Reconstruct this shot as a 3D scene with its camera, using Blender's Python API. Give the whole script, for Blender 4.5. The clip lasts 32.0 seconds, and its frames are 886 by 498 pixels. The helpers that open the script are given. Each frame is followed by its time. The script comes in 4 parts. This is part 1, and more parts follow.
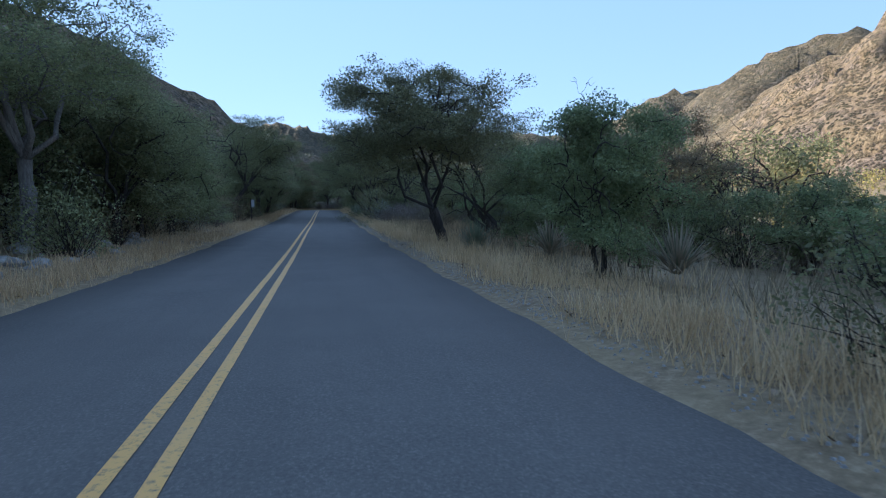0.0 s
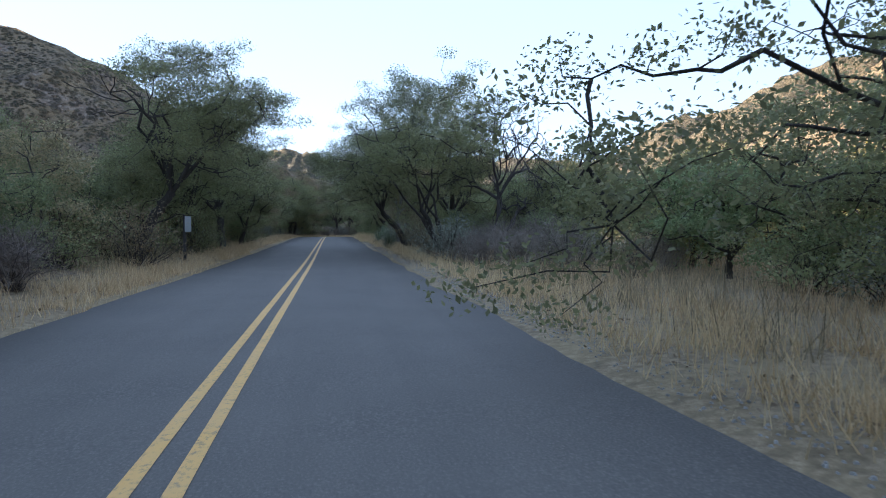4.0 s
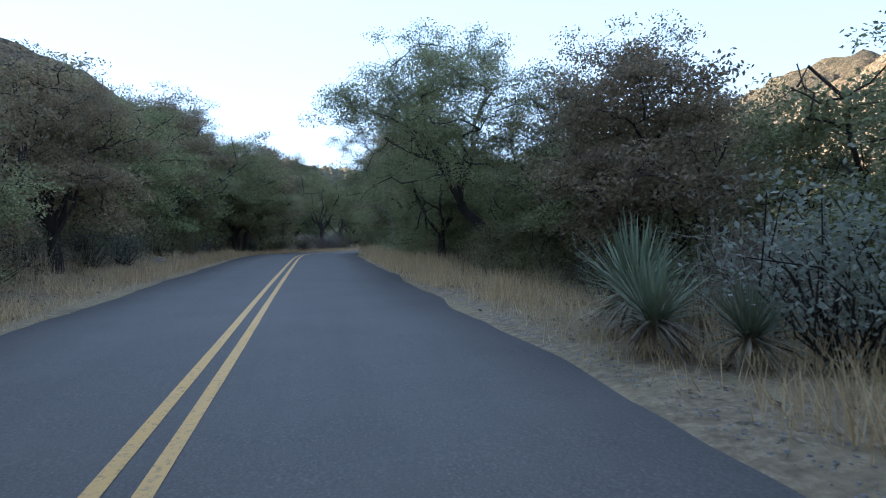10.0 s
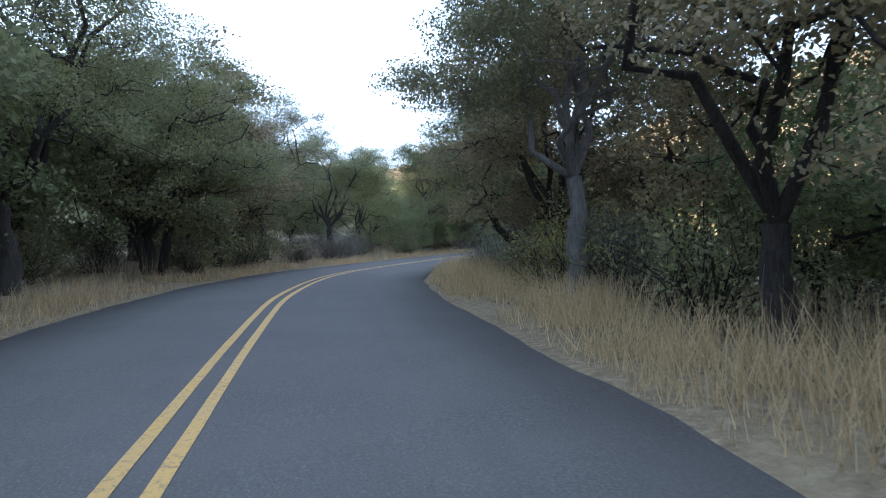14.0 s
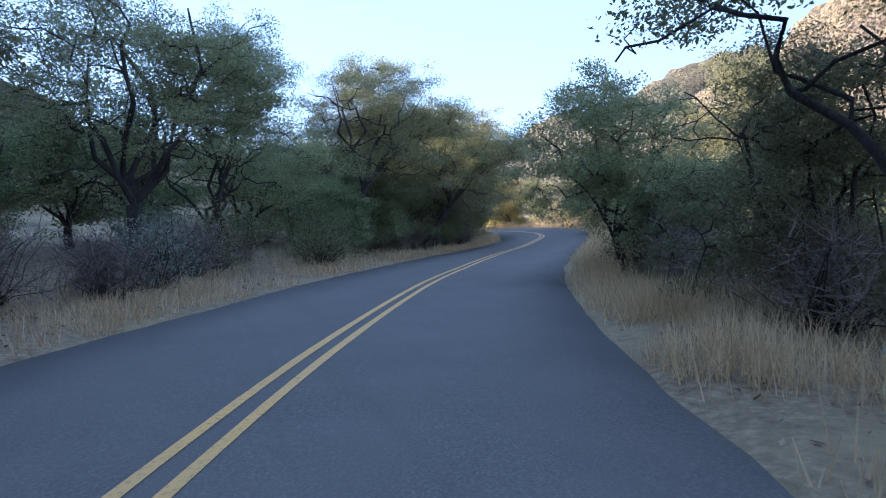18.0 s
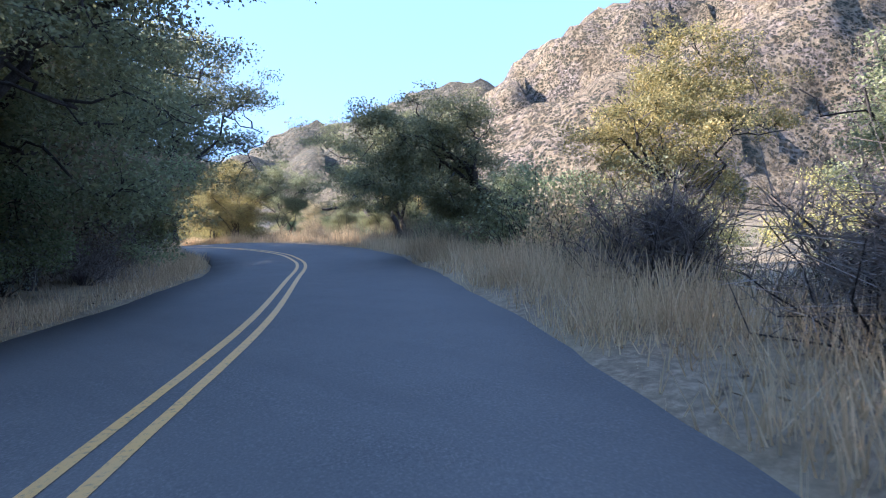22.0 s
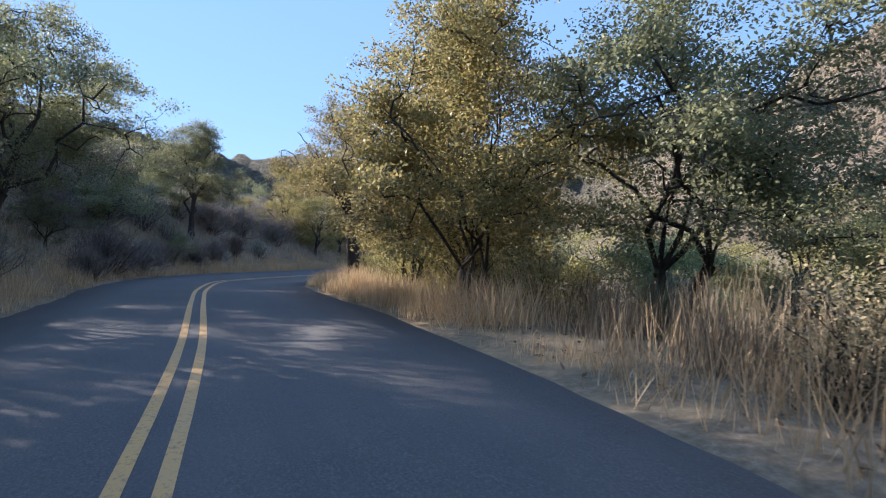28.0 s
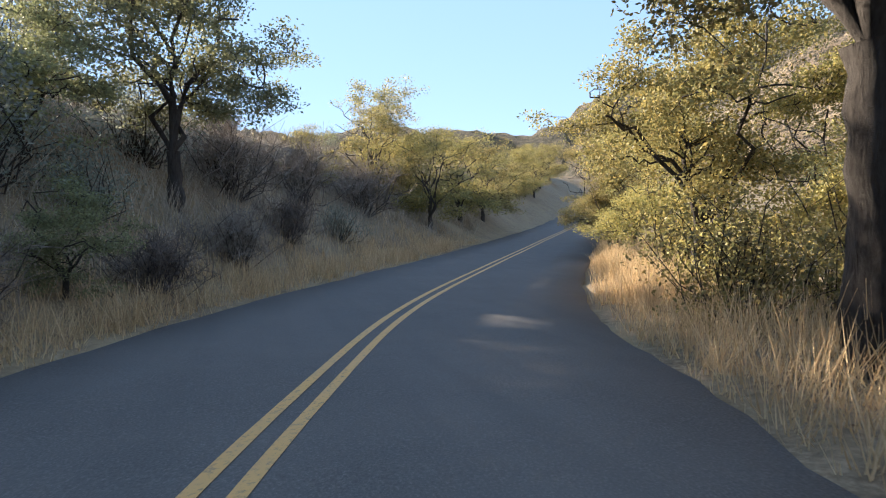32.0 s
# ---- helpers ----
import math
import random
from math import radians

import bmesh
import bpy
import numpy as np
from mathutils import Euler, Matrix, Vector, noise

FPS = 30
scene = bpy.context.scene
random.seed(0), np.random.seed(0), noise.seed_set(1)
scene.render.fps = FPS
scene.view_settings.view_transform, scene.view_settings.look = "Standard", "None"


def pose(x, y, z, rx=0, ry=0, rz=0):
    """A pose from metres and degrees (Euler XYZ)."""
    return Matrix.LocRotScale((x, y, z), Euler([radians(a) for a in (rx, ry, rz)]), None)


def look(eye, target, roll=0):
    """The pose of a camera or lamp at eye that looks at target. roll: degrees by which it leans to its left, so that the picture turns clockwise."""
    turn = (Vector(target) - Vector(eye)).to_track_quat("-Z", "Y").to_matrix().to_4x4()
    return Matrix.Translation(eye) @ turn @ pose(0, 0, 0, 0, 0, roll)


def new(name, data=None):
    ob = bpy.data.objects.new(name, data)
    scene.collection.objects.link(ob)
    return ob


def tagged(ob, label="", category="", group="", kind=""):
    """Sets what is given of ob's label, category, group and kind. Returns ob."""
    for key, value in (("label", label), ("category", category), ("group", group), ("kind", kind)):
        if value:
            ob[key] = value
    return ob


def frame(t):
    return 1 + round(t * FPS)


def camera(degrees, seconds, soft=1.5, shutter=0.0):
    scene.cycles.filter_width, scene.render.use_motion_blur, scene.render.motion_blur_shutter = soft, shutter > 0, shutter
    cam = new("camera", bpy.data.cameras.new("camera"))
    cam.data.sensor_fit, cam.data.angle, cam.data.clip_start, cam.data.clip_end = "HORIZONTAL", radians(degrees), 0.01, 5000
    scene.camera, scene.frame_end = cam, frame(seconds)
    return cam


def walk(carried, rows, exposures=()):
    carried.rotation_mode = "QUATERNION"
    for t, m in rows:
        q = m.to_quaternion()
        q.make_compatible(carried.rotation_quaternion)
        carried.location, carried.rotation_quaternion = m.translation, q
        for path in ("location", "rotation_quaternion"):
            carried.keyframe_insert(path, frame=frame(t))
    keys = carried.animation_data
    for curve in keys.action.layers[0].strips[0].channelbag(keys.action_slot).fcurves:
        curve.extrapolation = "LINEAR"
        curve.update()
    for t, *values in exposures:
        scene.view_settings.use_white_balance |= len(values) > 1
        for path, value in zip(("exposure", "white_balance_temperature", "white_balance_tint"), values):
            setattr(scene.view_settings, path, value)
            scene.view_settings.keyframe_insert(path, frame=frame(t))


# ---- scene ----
cam = camera(69.6, 32.0, soft=1.0, shutter=0.08)
PATH = [
    (0.0, 0.00, 0.00, 1.250, 86.60, 0.60, -10.80),
    (0.5, -0.02, 3.12, 1.232, 87.10, 1.51, -10.65),
    (1.0, -0.01, 6.33, 1.254, 87.50, 2.02, -10.48),
    (1.5, -0.02, 9.64, 1.270, 87.80, 2.13, -10.39),
    (2.0, 0.00, 12.99, 1.284, 87.90, 2.23, -10.30),
    (2.5, 0.02, 16.17, 1.284, 88.11, 1.94, -10.18),
    (3.0, 0.03, 19.36, 1.284, 88.41, 1.53, -10.25),
    (3.5, 0.01, 22.51, 1.333, 88.61, 1.03, -10.22),
    (4.0, -0.00, 25.71, 1.382, 88.94, 0.72, -10.19),
    (4.5, -0.01, 28.98, 1.430, 89.33, 0.64, -10.10),
    (5.0, -0.02, 32.30, 1.474, 89.63, 0.72, -10.01),
    (5.5, -0.01, 35.63, 1.511, 89.70, 0.90, -10.00),
    (6.0, -0.00, 38.96, 1.543, 89.70, 1.10, -9.90),
    (6.5, -0.03, 42.42, 1.641, 89.50, 1.30, -10.10),
    (7.0, -0.02, 45.74, 1.673, 89.40, 1.40, -10.10),
    (7.5, 0.03, 48.93, 1.766, 89.30, 1.60, -10.30),
    (8.0, 0.07, 52.06, 1.796, 89.29, 1.60, -10.50),
    (8.5, 0.06, 55.26, 1.828, 89.29, 1.60, -10.70),
    (9.0, 0.15, 58.70, 1.923, 89.38, 1.39, -11.10),
    (9.5, 0.17, 61.70, 2.015, 89.38, 1.39, -11.40),
    (10.0, 0.26, 64.75, 2.043, 89.57, 1.39, -11.70),
    (10.5, 0.30, 67.88, 2.136, 89.77, 1.39, -11.90),
    (11.0, 0.30, 71.15, 2.231, 89.87, 1.49, -12.00),
    (11.5, 0.35, 74.33, 2.262, 89.77, 1.39, -12.00),
    (12.0, 0.33, 77.47, 2.356, 89.97, 1.39, -11.80),
    (12.5, 0.31, 80.61, 2.450, 89.97, 1.39, -11.70),
    (13.0, 0.35, 83.74, 2.480, 89.98, 1.39, -11.50),
    (13.5, 0.39, 86.87, 2.573, 89.68, 1.59, -11.50),
    (14.0, 0.41, 89.87, 2.602, 89.38, 1.79, -11.41),
    (14.5, 0.48, 92.80, 2.693, 89.28, 1.99, -11.31),
    (15.0, 0.54, 95.67, 2.783, 89.18, 2.09, -11.21),
    (15.5, 0.61, 98.60, 2.810, 89.28, 2.19, -11.31),
    (16.0, 0.78, 101.53, 2.845, 89.13, 2.00, -11.62),
    (16.5, 1.15, 104.48, 2.881, 88.79, 1.50, -12.65),
    (17.0, 1.69, 107.47, 2.899, 88.46, 1.07, -14.50),
    (17.5, 2.36, 110.51, 2.879, 88.30, 1.10, -17.30),
    (18.0, 3.08, 113.60, 2.834, 88.34, 1.60, -20.52),
    (18.5, 3.98, 116.63, 2.830, 88.28, 1.90, -23.93),
    (19.0, 5.08, 119.55, 2.779, 88.23, 2.08, -27.64),
    (19.5, 6.33, 122.52, 2.811, 88.28, 2.26, -31.25),
    (20.0, 7.81, 125.32, 2.797, 88.25, 2.14, -34.75),
    (20.5, 9.40, 128.04, 2.825, 88.42, 2.02, -38.15),
    (21.0, 11.14, 130.63, 2.853, 88.60, 1.52, -41.13),
    (21.5, 12.98, 133.23, 2.923, 88.89, 0.96, -42.81),
    (22.0, 14.86, 135.82, 2.947, 89.19, 0.63, -43.60),
    (22.5, 16.62, 138.49, 3.016, 89.29, 0.32, -43.89),
    (23.0, 18.34, 141.17, 3.131, 89.49, -0.37, -43.77),
    (23.5, 20.08, 143.90, 3.201, 89.69, -1.57, -43.72),
    (24.0, 21.89, 146.70, 3.311, 90.09, -2.77, -43.68),
    (24.5, 23.57, 149.25, 3.385, 90.28, -3.66, -43.45),
    (25.0, 25.16, 151.93, 3.466, 90.53, -4.08, -43.09),
    (25.5, 26.58, 154.80, 3.557, 90.68, -3.66, -42.01),
    (26.0, 27.83, 157.81, 3.653, 90.74, -3.03, -39.79),
    (26.5, 28.91, 160.87, 3.749, 90.70, -2.80, -36.00),
    (27.0, 29.93, 163.94, 3.844, 90.67, -2.95, -31.40),
    (27.5, 30.77, 167.13, 3.928, 90.53, -3.18, -26.59),
    (28.0, 31.40, 170.39, 3.966, 90.34, -3.29, -22.78),
    (28.5, 31.81, 173.64, 3.994, 90.28, -3.38, -19.58),
    (29.0, 32.16, 176.93, 4.019, 90.05, -3.18, -17.08),
    (29.5, 32.40, 180.18, 4.004, 89.68, -2.77, -15.68),
    (30.0, 32.53, 183.33, 3.915, 89.14, -2.26, -14.88),
    (30.5, 32.66, 186.43, 3.863, 88.72, -1.46, -14.38),
    (31.0, 32.87, 189.39, 3.817, 88.30, -0.56, -14.09),
    (31.5, 33.35, 192.42, 3.747, 87.73, 0.24, -14.59),
    (32.0, 33.89, 195.36, 3.647, 87.15, 0.82, -16.99),
]
walk(cam, [(r[0], pose(*r[1:])) for r in PATH], [(0, 2.4, 4780, 10), (1, 2.75, 5080, 11), (2, 2.95, 5180, 11), (3, 3.15, 5580, 14), (6, 3.0, 5180, 11), (7.5, 3.75, 5680, 14), (9, 3.75, 5680, 14), (10, 3.2, 5280, 13), (12, 3.5, 5480, 14), (14, 3.75, 5680, 14), (15.5, 3.7, 5680, 14), (18, 3.2, 4760, 16), (19, 3.25, 4450, 16), (20, 3.22, 4430, 17), (22, 3.03, 4400, 17), (24, 2.85, 4400, 18), (26.5, 2.2, 4650, 14), (28, 2.28, 4550, 14), (29, 2.6, 5350, 11), (30, 2.65, 5180, 11), (31, 2.95, 5050, 11), (32, 2.6, 5080, 10)])

# ---- light ----
SUN_LEFT, SUN_UP = 38.0, 19.7   # degrees left of +y, degrees above the horizon
world = bpy.data.worlds.new("sky")
scene.world = world
world.use_nodes = True
sky = world.node_tree.nodes.new("ShaderNodeTexSky")
sky.sky_type, sky.sun_disc = "NISHITA", False
sky.sun_elevation, sky.sun_rotation = radians(SUN_UP), radians(-SUN_LEFT)
sky.altitude, sky.air_density, sky.dust_density, sky.ozone_density = 1600, 0.8, 0.05, 1.4
haze = world.node_tree.nodes.new("ShaderNodeHueSaturation")
haze.inputs["Saturation"].default_value = 1.5
even = world.node_tree.nodes.new("ShaderNodeGamma")
even.inputs["Gamma"].default_value = 0.25
world.node_tree.links.new(sky.outputs[0], even.inputs["Color"])
world.node_tree.links.new(even.outputs[0], haze.inputs["Color"])
world.node_tree.links.new(haze.outputs[0], world.node_tree.nodes["Background"].inputs[0])
world.node_tree.nodes["Background"].inputs[1].default_value = 0.12
sun = new("sun", bpy.data.lights.new("sun", "SUN"))
sun.data.energy, sun.data.angle, sun.data.color = 3.8, radians(0.6), (1.0, 0.73, 0.44)
sun.matrix_world = look((-math.sin(radians(SUN_LEFT)) * math.cos(radians(SUN_UP)) * 100, math.cos(radians(SUN_LEFT)) * math.cos(radians(SUN_UP)) * 100, math.sin(radians(SUN_UP)) * 100), (0, 0, 0))

# road stations: x, y, height, cross fall in degrees (positive leans right)
ROAD = [
    (-0.95, -60, -0.30, 0), (-0.95, -30, -0.10, 0), (-0.91, 0, 0.0, 0), (-0.88, 18, 0.06, 0.2),
    (-0.85, 34, 0.25, 0), (-0.74, 50, 0.51, 0.2), (-0.68, 66, 0.84, 0.2), (-0.60, 82, 1.20, 0.3),
    (-0.45, 98, 1.52, 0.6), (-0.1, 104.8, 1.60, 0.8), (1.1, 112.05, 1.60, 0.9), (3.4, 118.6, 1.58, 0.9),
    (7.57, 127.08, 1.60, 0.6), (11.22, 133.0, 1.67, -0.2), (14.54, 137.76, 1.78, -1.2), (18.6, 143.16, 1.91, -2.8),
    (22.6, 149.1, 2.05, -4.2), (25.2, 153, 2.17, -4.6), (27, 156.3, 2.27, -4.6), (28.9, 160.8, 2.41, -4.6)]
ROAD += [(30.3, 166, 2.53, -4.5), (31, 171, 2.62, -4.4), (31.6, 178, 2.66, -3.8), (31.9, 185, 2.60, -2.8), (32.2, 190, 2.52, -1.8),
         (33, 196, 2.37, -0.5), (34.5, 201, 2.22, 0.3), (37, 207, 2.08, 1.0), (42, 216, 2.0, 1.0), (49, 227, 2.2, 0.5),
         (62, 246, 3.0, 0), (78, 271, 4.6, 0), (100, 305, 7, 0), (130, 350, 9, 0)]
HALF_LEFT, HALF_RIGHT = 2.97, 3.14


def spline(points, step=0.5):
    """Points of a Catmull-Rom curve through the stations, about a step apart."""
    p = np.array(points, float)
    p = np.vstack([2 * p[0] - p[1], p, 2 * p[-1] - p[-2]])
    out = []
    for i in range(1, len(p) - 2):
        n = max(2, int(np.linalg.norm(p[i + 1, :2] - p[i, :2]) / step))
        u = np.linspace(0, 1, n, endpoint=False)[:, None]
        a, b, c, d = p[i - 1], p[i], p[i + 1], p[i + 2]
        out.append(0.5 * (2 * b + (c - a) * u + (2 * a - 5 * b + 4 * c - d) * u ** 2 + (3 * b - a - 3 * c + d) * u ** 3))
    return np.vstack(out)


LINE = spline(ROAD)
_t = np.gradient(LINE[:, :2], axis=0)
TANGENT = _t / np.linalg.norm(_t, axis=1)[:, None]
RIGHT = np.c_[TANGENT[:, 1], -TANGENT[:, 0]]
SLOPE = -np.tan(np.radians(LINE[:, 3]))
_s = np.r_[0, np.cumsum(np.linalg.norm(np.diff(LINE[:, :2], axis=0), axis=1))]
STATION = _s - np.interp(0, LINE[:80 * 2, 1], _s[:80 * 2])


def smooth(v, a, b):
    u = np.clip((v - a) / (b - a), 0, 1)
    return u * u * (3 - 2 * u)


def road_frame(s):
    """x, y, z, tangent angle in degrees left of +y, cross slope at station s."""
    x, y, z = (np.interp(s, STATION, LINE[:, k]) for k in range(3))
    tx, ty = np.interp(s, STATION, TANGENT[:, 0]), np.interp(s, STATION, TANGENT[:, 1])
    n = math.hypot(tx, ty)
    return x, y, z, tx / n, ty / n, np.interp(s, STATION, SLOPE)


def waves(x, y, size, seed):
    """Cheap smooth noise in -1..1."""
    r = np.random.RandomState(seed)
    out = np.zeros_like(np.asarray(x, float))
    for k in range(7):
        a, f = r.uniform(0, 6.283), 6.283 / (size * r.uniform(0.5, 1.6))
        out += np.sin((x * math.cos(a) + y * math.sin(a)) * f + r.uniform(0, 6.283))
    return out / 4


RIDGES = [  # crest points x, y, height; half width; seed
    # the left crest is raised where unseen, to keep sun off the straight
    ([(-700, -600, 360), (-620, 100, 350), (-510, 540, 312), (-404, 600, 246), (-358, 612, 208), (-332, 621, 183), (-279, 648, 176), (-239, 664, 162), (-190, 787, 140), (-175, 835, 130), (-130, 846, 108), (-60, 870, 60)], 250, 3),
    ([(380, 540, 20), (405, 510, 55), (421, 495, 76), (442, 476, 100), (462, 457, 116), (500, 420, 145), (600, 330, 190), (760, 250, 260), (800, -300, 260)], 190, 6),
    ([(700, 1010, 60), (760, 930, 160), (809, 864, 227), (826, 845, 252), (851, 815, 271), (875, 783, 305), (908, 736, 337), (928, 704, 361), (964, 640, 394), (1050, 550, 420), (1150, 200, 450), (1100, -300, 430)], 380, 5),
    ([(726, 1235, 116), (763, 1210, 161), (815, 1172, 234), (857, 1138, 276), (891, 1108, 304), (939, 1062, 313), (976, 1023, 304), (1038, 950, 306), (1250, 700, 330)], 400, 7),
    ([(700, 1669, 128), (804, 1618, 206), (867, 1583, 253), (906, 1559, 286), (959, 1525, 310), (1031, 1472, 304), (1133, 1388, 295)], 480, 9),
    ([(-900, 1500, 200), (-642, 1355, 194), (-248, 1506, 179), (-85, 1531, 186), (42, 1536, 172), (167, 1529, 162), (253, 1518, 177), (325, 1504, 184), (405, 1484, 177), (448, 1471, 170), (477, 1461, 170), (505, 1451, 153), (538, 1438, 153), (582, 1419, 155), (635, 1394, 170)], 420, 11),
]


def hills(x, y):
    out = np.zeros_like(x)
    for crest, width, seed in RIDGES:
        c = np.array(crest, float)
        best = np.zeros_like(x)
        wob = waves(x, y, width * 0.8, seed) * 0.10 + waves(x, y, width * 0.25, seed + 1) * 0.05
        for a, b in zip(c[:-1], c[1:]):
            ab = b[:2] - a[:2]
            u = np.clip(((x - a[0]) * ab[0] + (y - a[1]) * ab[1]) / (ab @ ab), 0, 1)
            dist = np.hypot(x - a[0] - u * ab[0], y - a[1] - u * ab[1])
            h = a[2] + u * (b[2] - a[2])
            e = np.clip(1 - dist / (width * (1 + wob)), 0, 1)
            best = np.maximum(best, h * (1 + 0.25 * wob) * (0.45 * e + 0.55 * e * e * (3 - 2 * e)))
        rough = np.abs(waves(x, y, 130, seed + 2)) * 0.10 + np.abs(waves(x, y, 60, seed + 3)) * 0.06
        out = np.maximum(out, best * (1.05 - rough))
    return out


def nearest(x, y):
    """Station, signed offset (right positive), road height and cross slope of the nearest point of the road."""
    x, y = np.atleast_1d(np.asarray(x, float)), np.atleast_1d(np.asarray(y, float))
    idx = np.empty(len(x), int)
    for i in range(0, len(x), 4000):
        d2 = (x[i:i + 4000, None] - LINE[None, ::2, 0]) ** 2 + (y[i:i + 4000, None] - LINE[None, ::2, 1]) ** 2
        idx[i:i + 4000] = d2.argmin(1) * 2
    dx, dy = x - LINE[idx, 0], y - LINE[idx, 1]
    along = dx * TANGENT[idx, 0] + dy * TANGENT[idx, 1]
    side = dx * RIGHT[idx, 0] + dy * RIGHT[idx, 1]
    side = np.sign(side) * np.hypot(side, np.where((idx < 2) | (idx > len(LINE) - 4), along, 0))
    return STATION[idx] + along, side, np.interp(STATION[idx] + along, STATION, LINE[:, 2]), SLOPE[idx]


def ground_height(x, y):
    x, y = np.atleast_1d(np.asarray(x, float)), np.atleast_1d(np.asarray(y, float))
    s, d, z, k = nearest(x, y)
    out = z + k * np.clip(d, -6, 6) * np.where(np.abs(d) < 4, 1, np.clip(1 - (np.abs(d) - 4) / 10, 0, 1))
    left, right = np.clip(-d - HALF_LEFT, 0, None), np.clip(d - HALF_RIGHT, 0, None)
    # the valley side on the left, with a steep cutting along the last bend
    cut = smooth(s, 158, 182)
    out += (1 - cut) * (0.10 * smooth(left, 0.6, 3) + 0.09 * np.clip(left - 2, 0, 60) + 0.5 * smooth(s, 78, 90) * smooth(-s, -104, -92) * smooth(left, 1, 3.5))
    out += cut * (0.12 * smooth(left, 0.3, 1.2) + np.minimum(0.72 * np.clip(left - 1.2, 0, None), 3.6 + 0.16 * np.minimum(left, 20)))
    out += -0.10 * smooth(right, 1.5, 4) - 0.035 * np.clip(right - 3, 0, 22) + 0.01 * np.clip(right - 30, 0, 200)
    off = np.abs(d)
    out += 0.06 * waves(x, y, 3.0, 21) * smooth(off, 4.2, 6) + 0.35 * waves(x, y, 17, 22) * smooth(off, 8, 20) - 0.12 * (off < 3.3)
    return out + hills(x, y) * smooth(off, 25, 160)


def place(s, d):
    x, y, z, tx, ty, k = road_frame(s)
    px, py = x + ty * d, y - tx * d
    return px, py, float(ground_height(px, py)[0])


# ---- materials ----
def material(name, rough=0.8, metal=0.0):
    m = bpy.data.materials.new(name)
    m.use_nodes = True
    nodes, links = m.node_tree.nodes, m.node_tree.links
    bsdf = nodes["Principled BSDF"]
    bsdf.inputs["Roughness"].default_value, bsdf.inputs["Metallic"].default_value = rough, metal
    bsdf.inputs["Specular IOR Level"].default_value = 0.25
    return m, nodes, links, bsdf


def coords(nodes, links, scale=1.0, stretch=(1, 1, 1), obj=False):
    tc, mp = nodes.new("ShaderNodeTexCoord"), nodes.new("ShaderNodeMapping")
    mp.inputs["Scale"].default_value = [scale * v for v in stretch]
    if obj:
        links.new(tc.outputs["Object"], mp.inputs[0])
    else:
        geo = nodes.new("ShaderNodeNewGeometry")
        links.new(geo.outputs["Position"], mp.inputs[0])
    return mp.outputs[0]


def tex(nodes, links, vec, scale, detail=6, rough=0.6, kind="ShaderNodeTexNoise"):
    n = nodes.new(kind)
    n.inputs["Scale"].default_value = scale
    if kind == "ShaderNodeTexNoise":
        n.inputs["Detail"].default_value, n.inputs["Roughness"].default_value = detail, rough
    links.new(vec, n.inputs["Vector"])
    return n.outputs[0]


def ramp(nodes, links, fac, stops):
    r = nodes.new("ShaderNodeValToRGB")
    while len(r.color_ramp.elements) < len(stops):
        r.color_ramp.elements.new(0.5)
    for e, (p, c) in zip(r.color_ramp.elements, stops):
        e.position, e.color = p, (*c, 1)
    links.new(fac, r.inputs[0])
    return r.outputs[0]


def mix(nodes, links, fac, a, b, blend="MIX"):
    n = nodes.new("ShaderNodeMix")
    n.data_type, n.blend_type = "RGBA", blend
    for sock, v in ((n.inputs[0], fac), (n.inputs[6], a), (n.inputs[7], b)):
        if isinstance(v, (int, float)):
            sock.default_value = v
        elif isinstance(v, tuple):
            sock.default_value = (*v, 1)
        else:
            links.new(v, sock)
    return n.outputs[2]


def bump(nodes, links, bsdf, height, strength, dist):
    b = nodes.new("ShaderNodeBump")
    b.inputs["Strength"].default_value, b.inputs["Distance"].default_value = strength, dist
    links.new(height, b.inputs["Height"])
    links.new(b.outputs[0], bsdf.inputs["Normal"])


def asphalt():
    m, n, l, b = material("asphalt", 0.85)
    p = coords(n, l)
    grain, patch, streak = tex(n, l, p, 55, 3), tex(n, l, p, 0.7, 5), tex(n, l, coords(n, l, 1, (2.2, 0.12, 1)), 1.0, 4)
    base = ramp(n, l, grain, [(0.3, (0.090, 0.084, 0.077)), (0.55, (0.136, 0.127, 0.115)), (0.75, (0.225, 0.21, 0.188))])
    worn = mix(n, l, ramp(n, l, patch, [(0.35, (0, 0, 0)), (0.7, (0.5, 0.5, 0.5))]), base, (0.168, 0.156, 0.14))
    l.new(mix(n, l, ramp(n, l, streak, [(0.45, (0, 0, 0)), (0.75, (0.35, 0.35, 0.35))]), worn, (0.102, 0.096, 0.088)), b.inputs["Base Color"])
    bump(n, l, b, grain, 0.5, 0.006)
    return m


def line_paint():
    m, n, l, b = material("yellow_paint", 0.6)
    p = coords(n, l)
    wear = ramp(n, l, tex(n, l, p, 22, 6, 0.75), [(0.34, (0.22, 0.175, 0.11)), (0.48, (0.70, 0.42, 0.13))])
    l.new(mix(n, l, ramp(n, l, tex(n, l, p, 1.5, 4), [(0.4, (0, 0, 0)), (0.7, (0.5, 0.5, 0.5))]), wear, (0.60, 0.39, 0.17)), b.inputs["Base Color"])
    return m


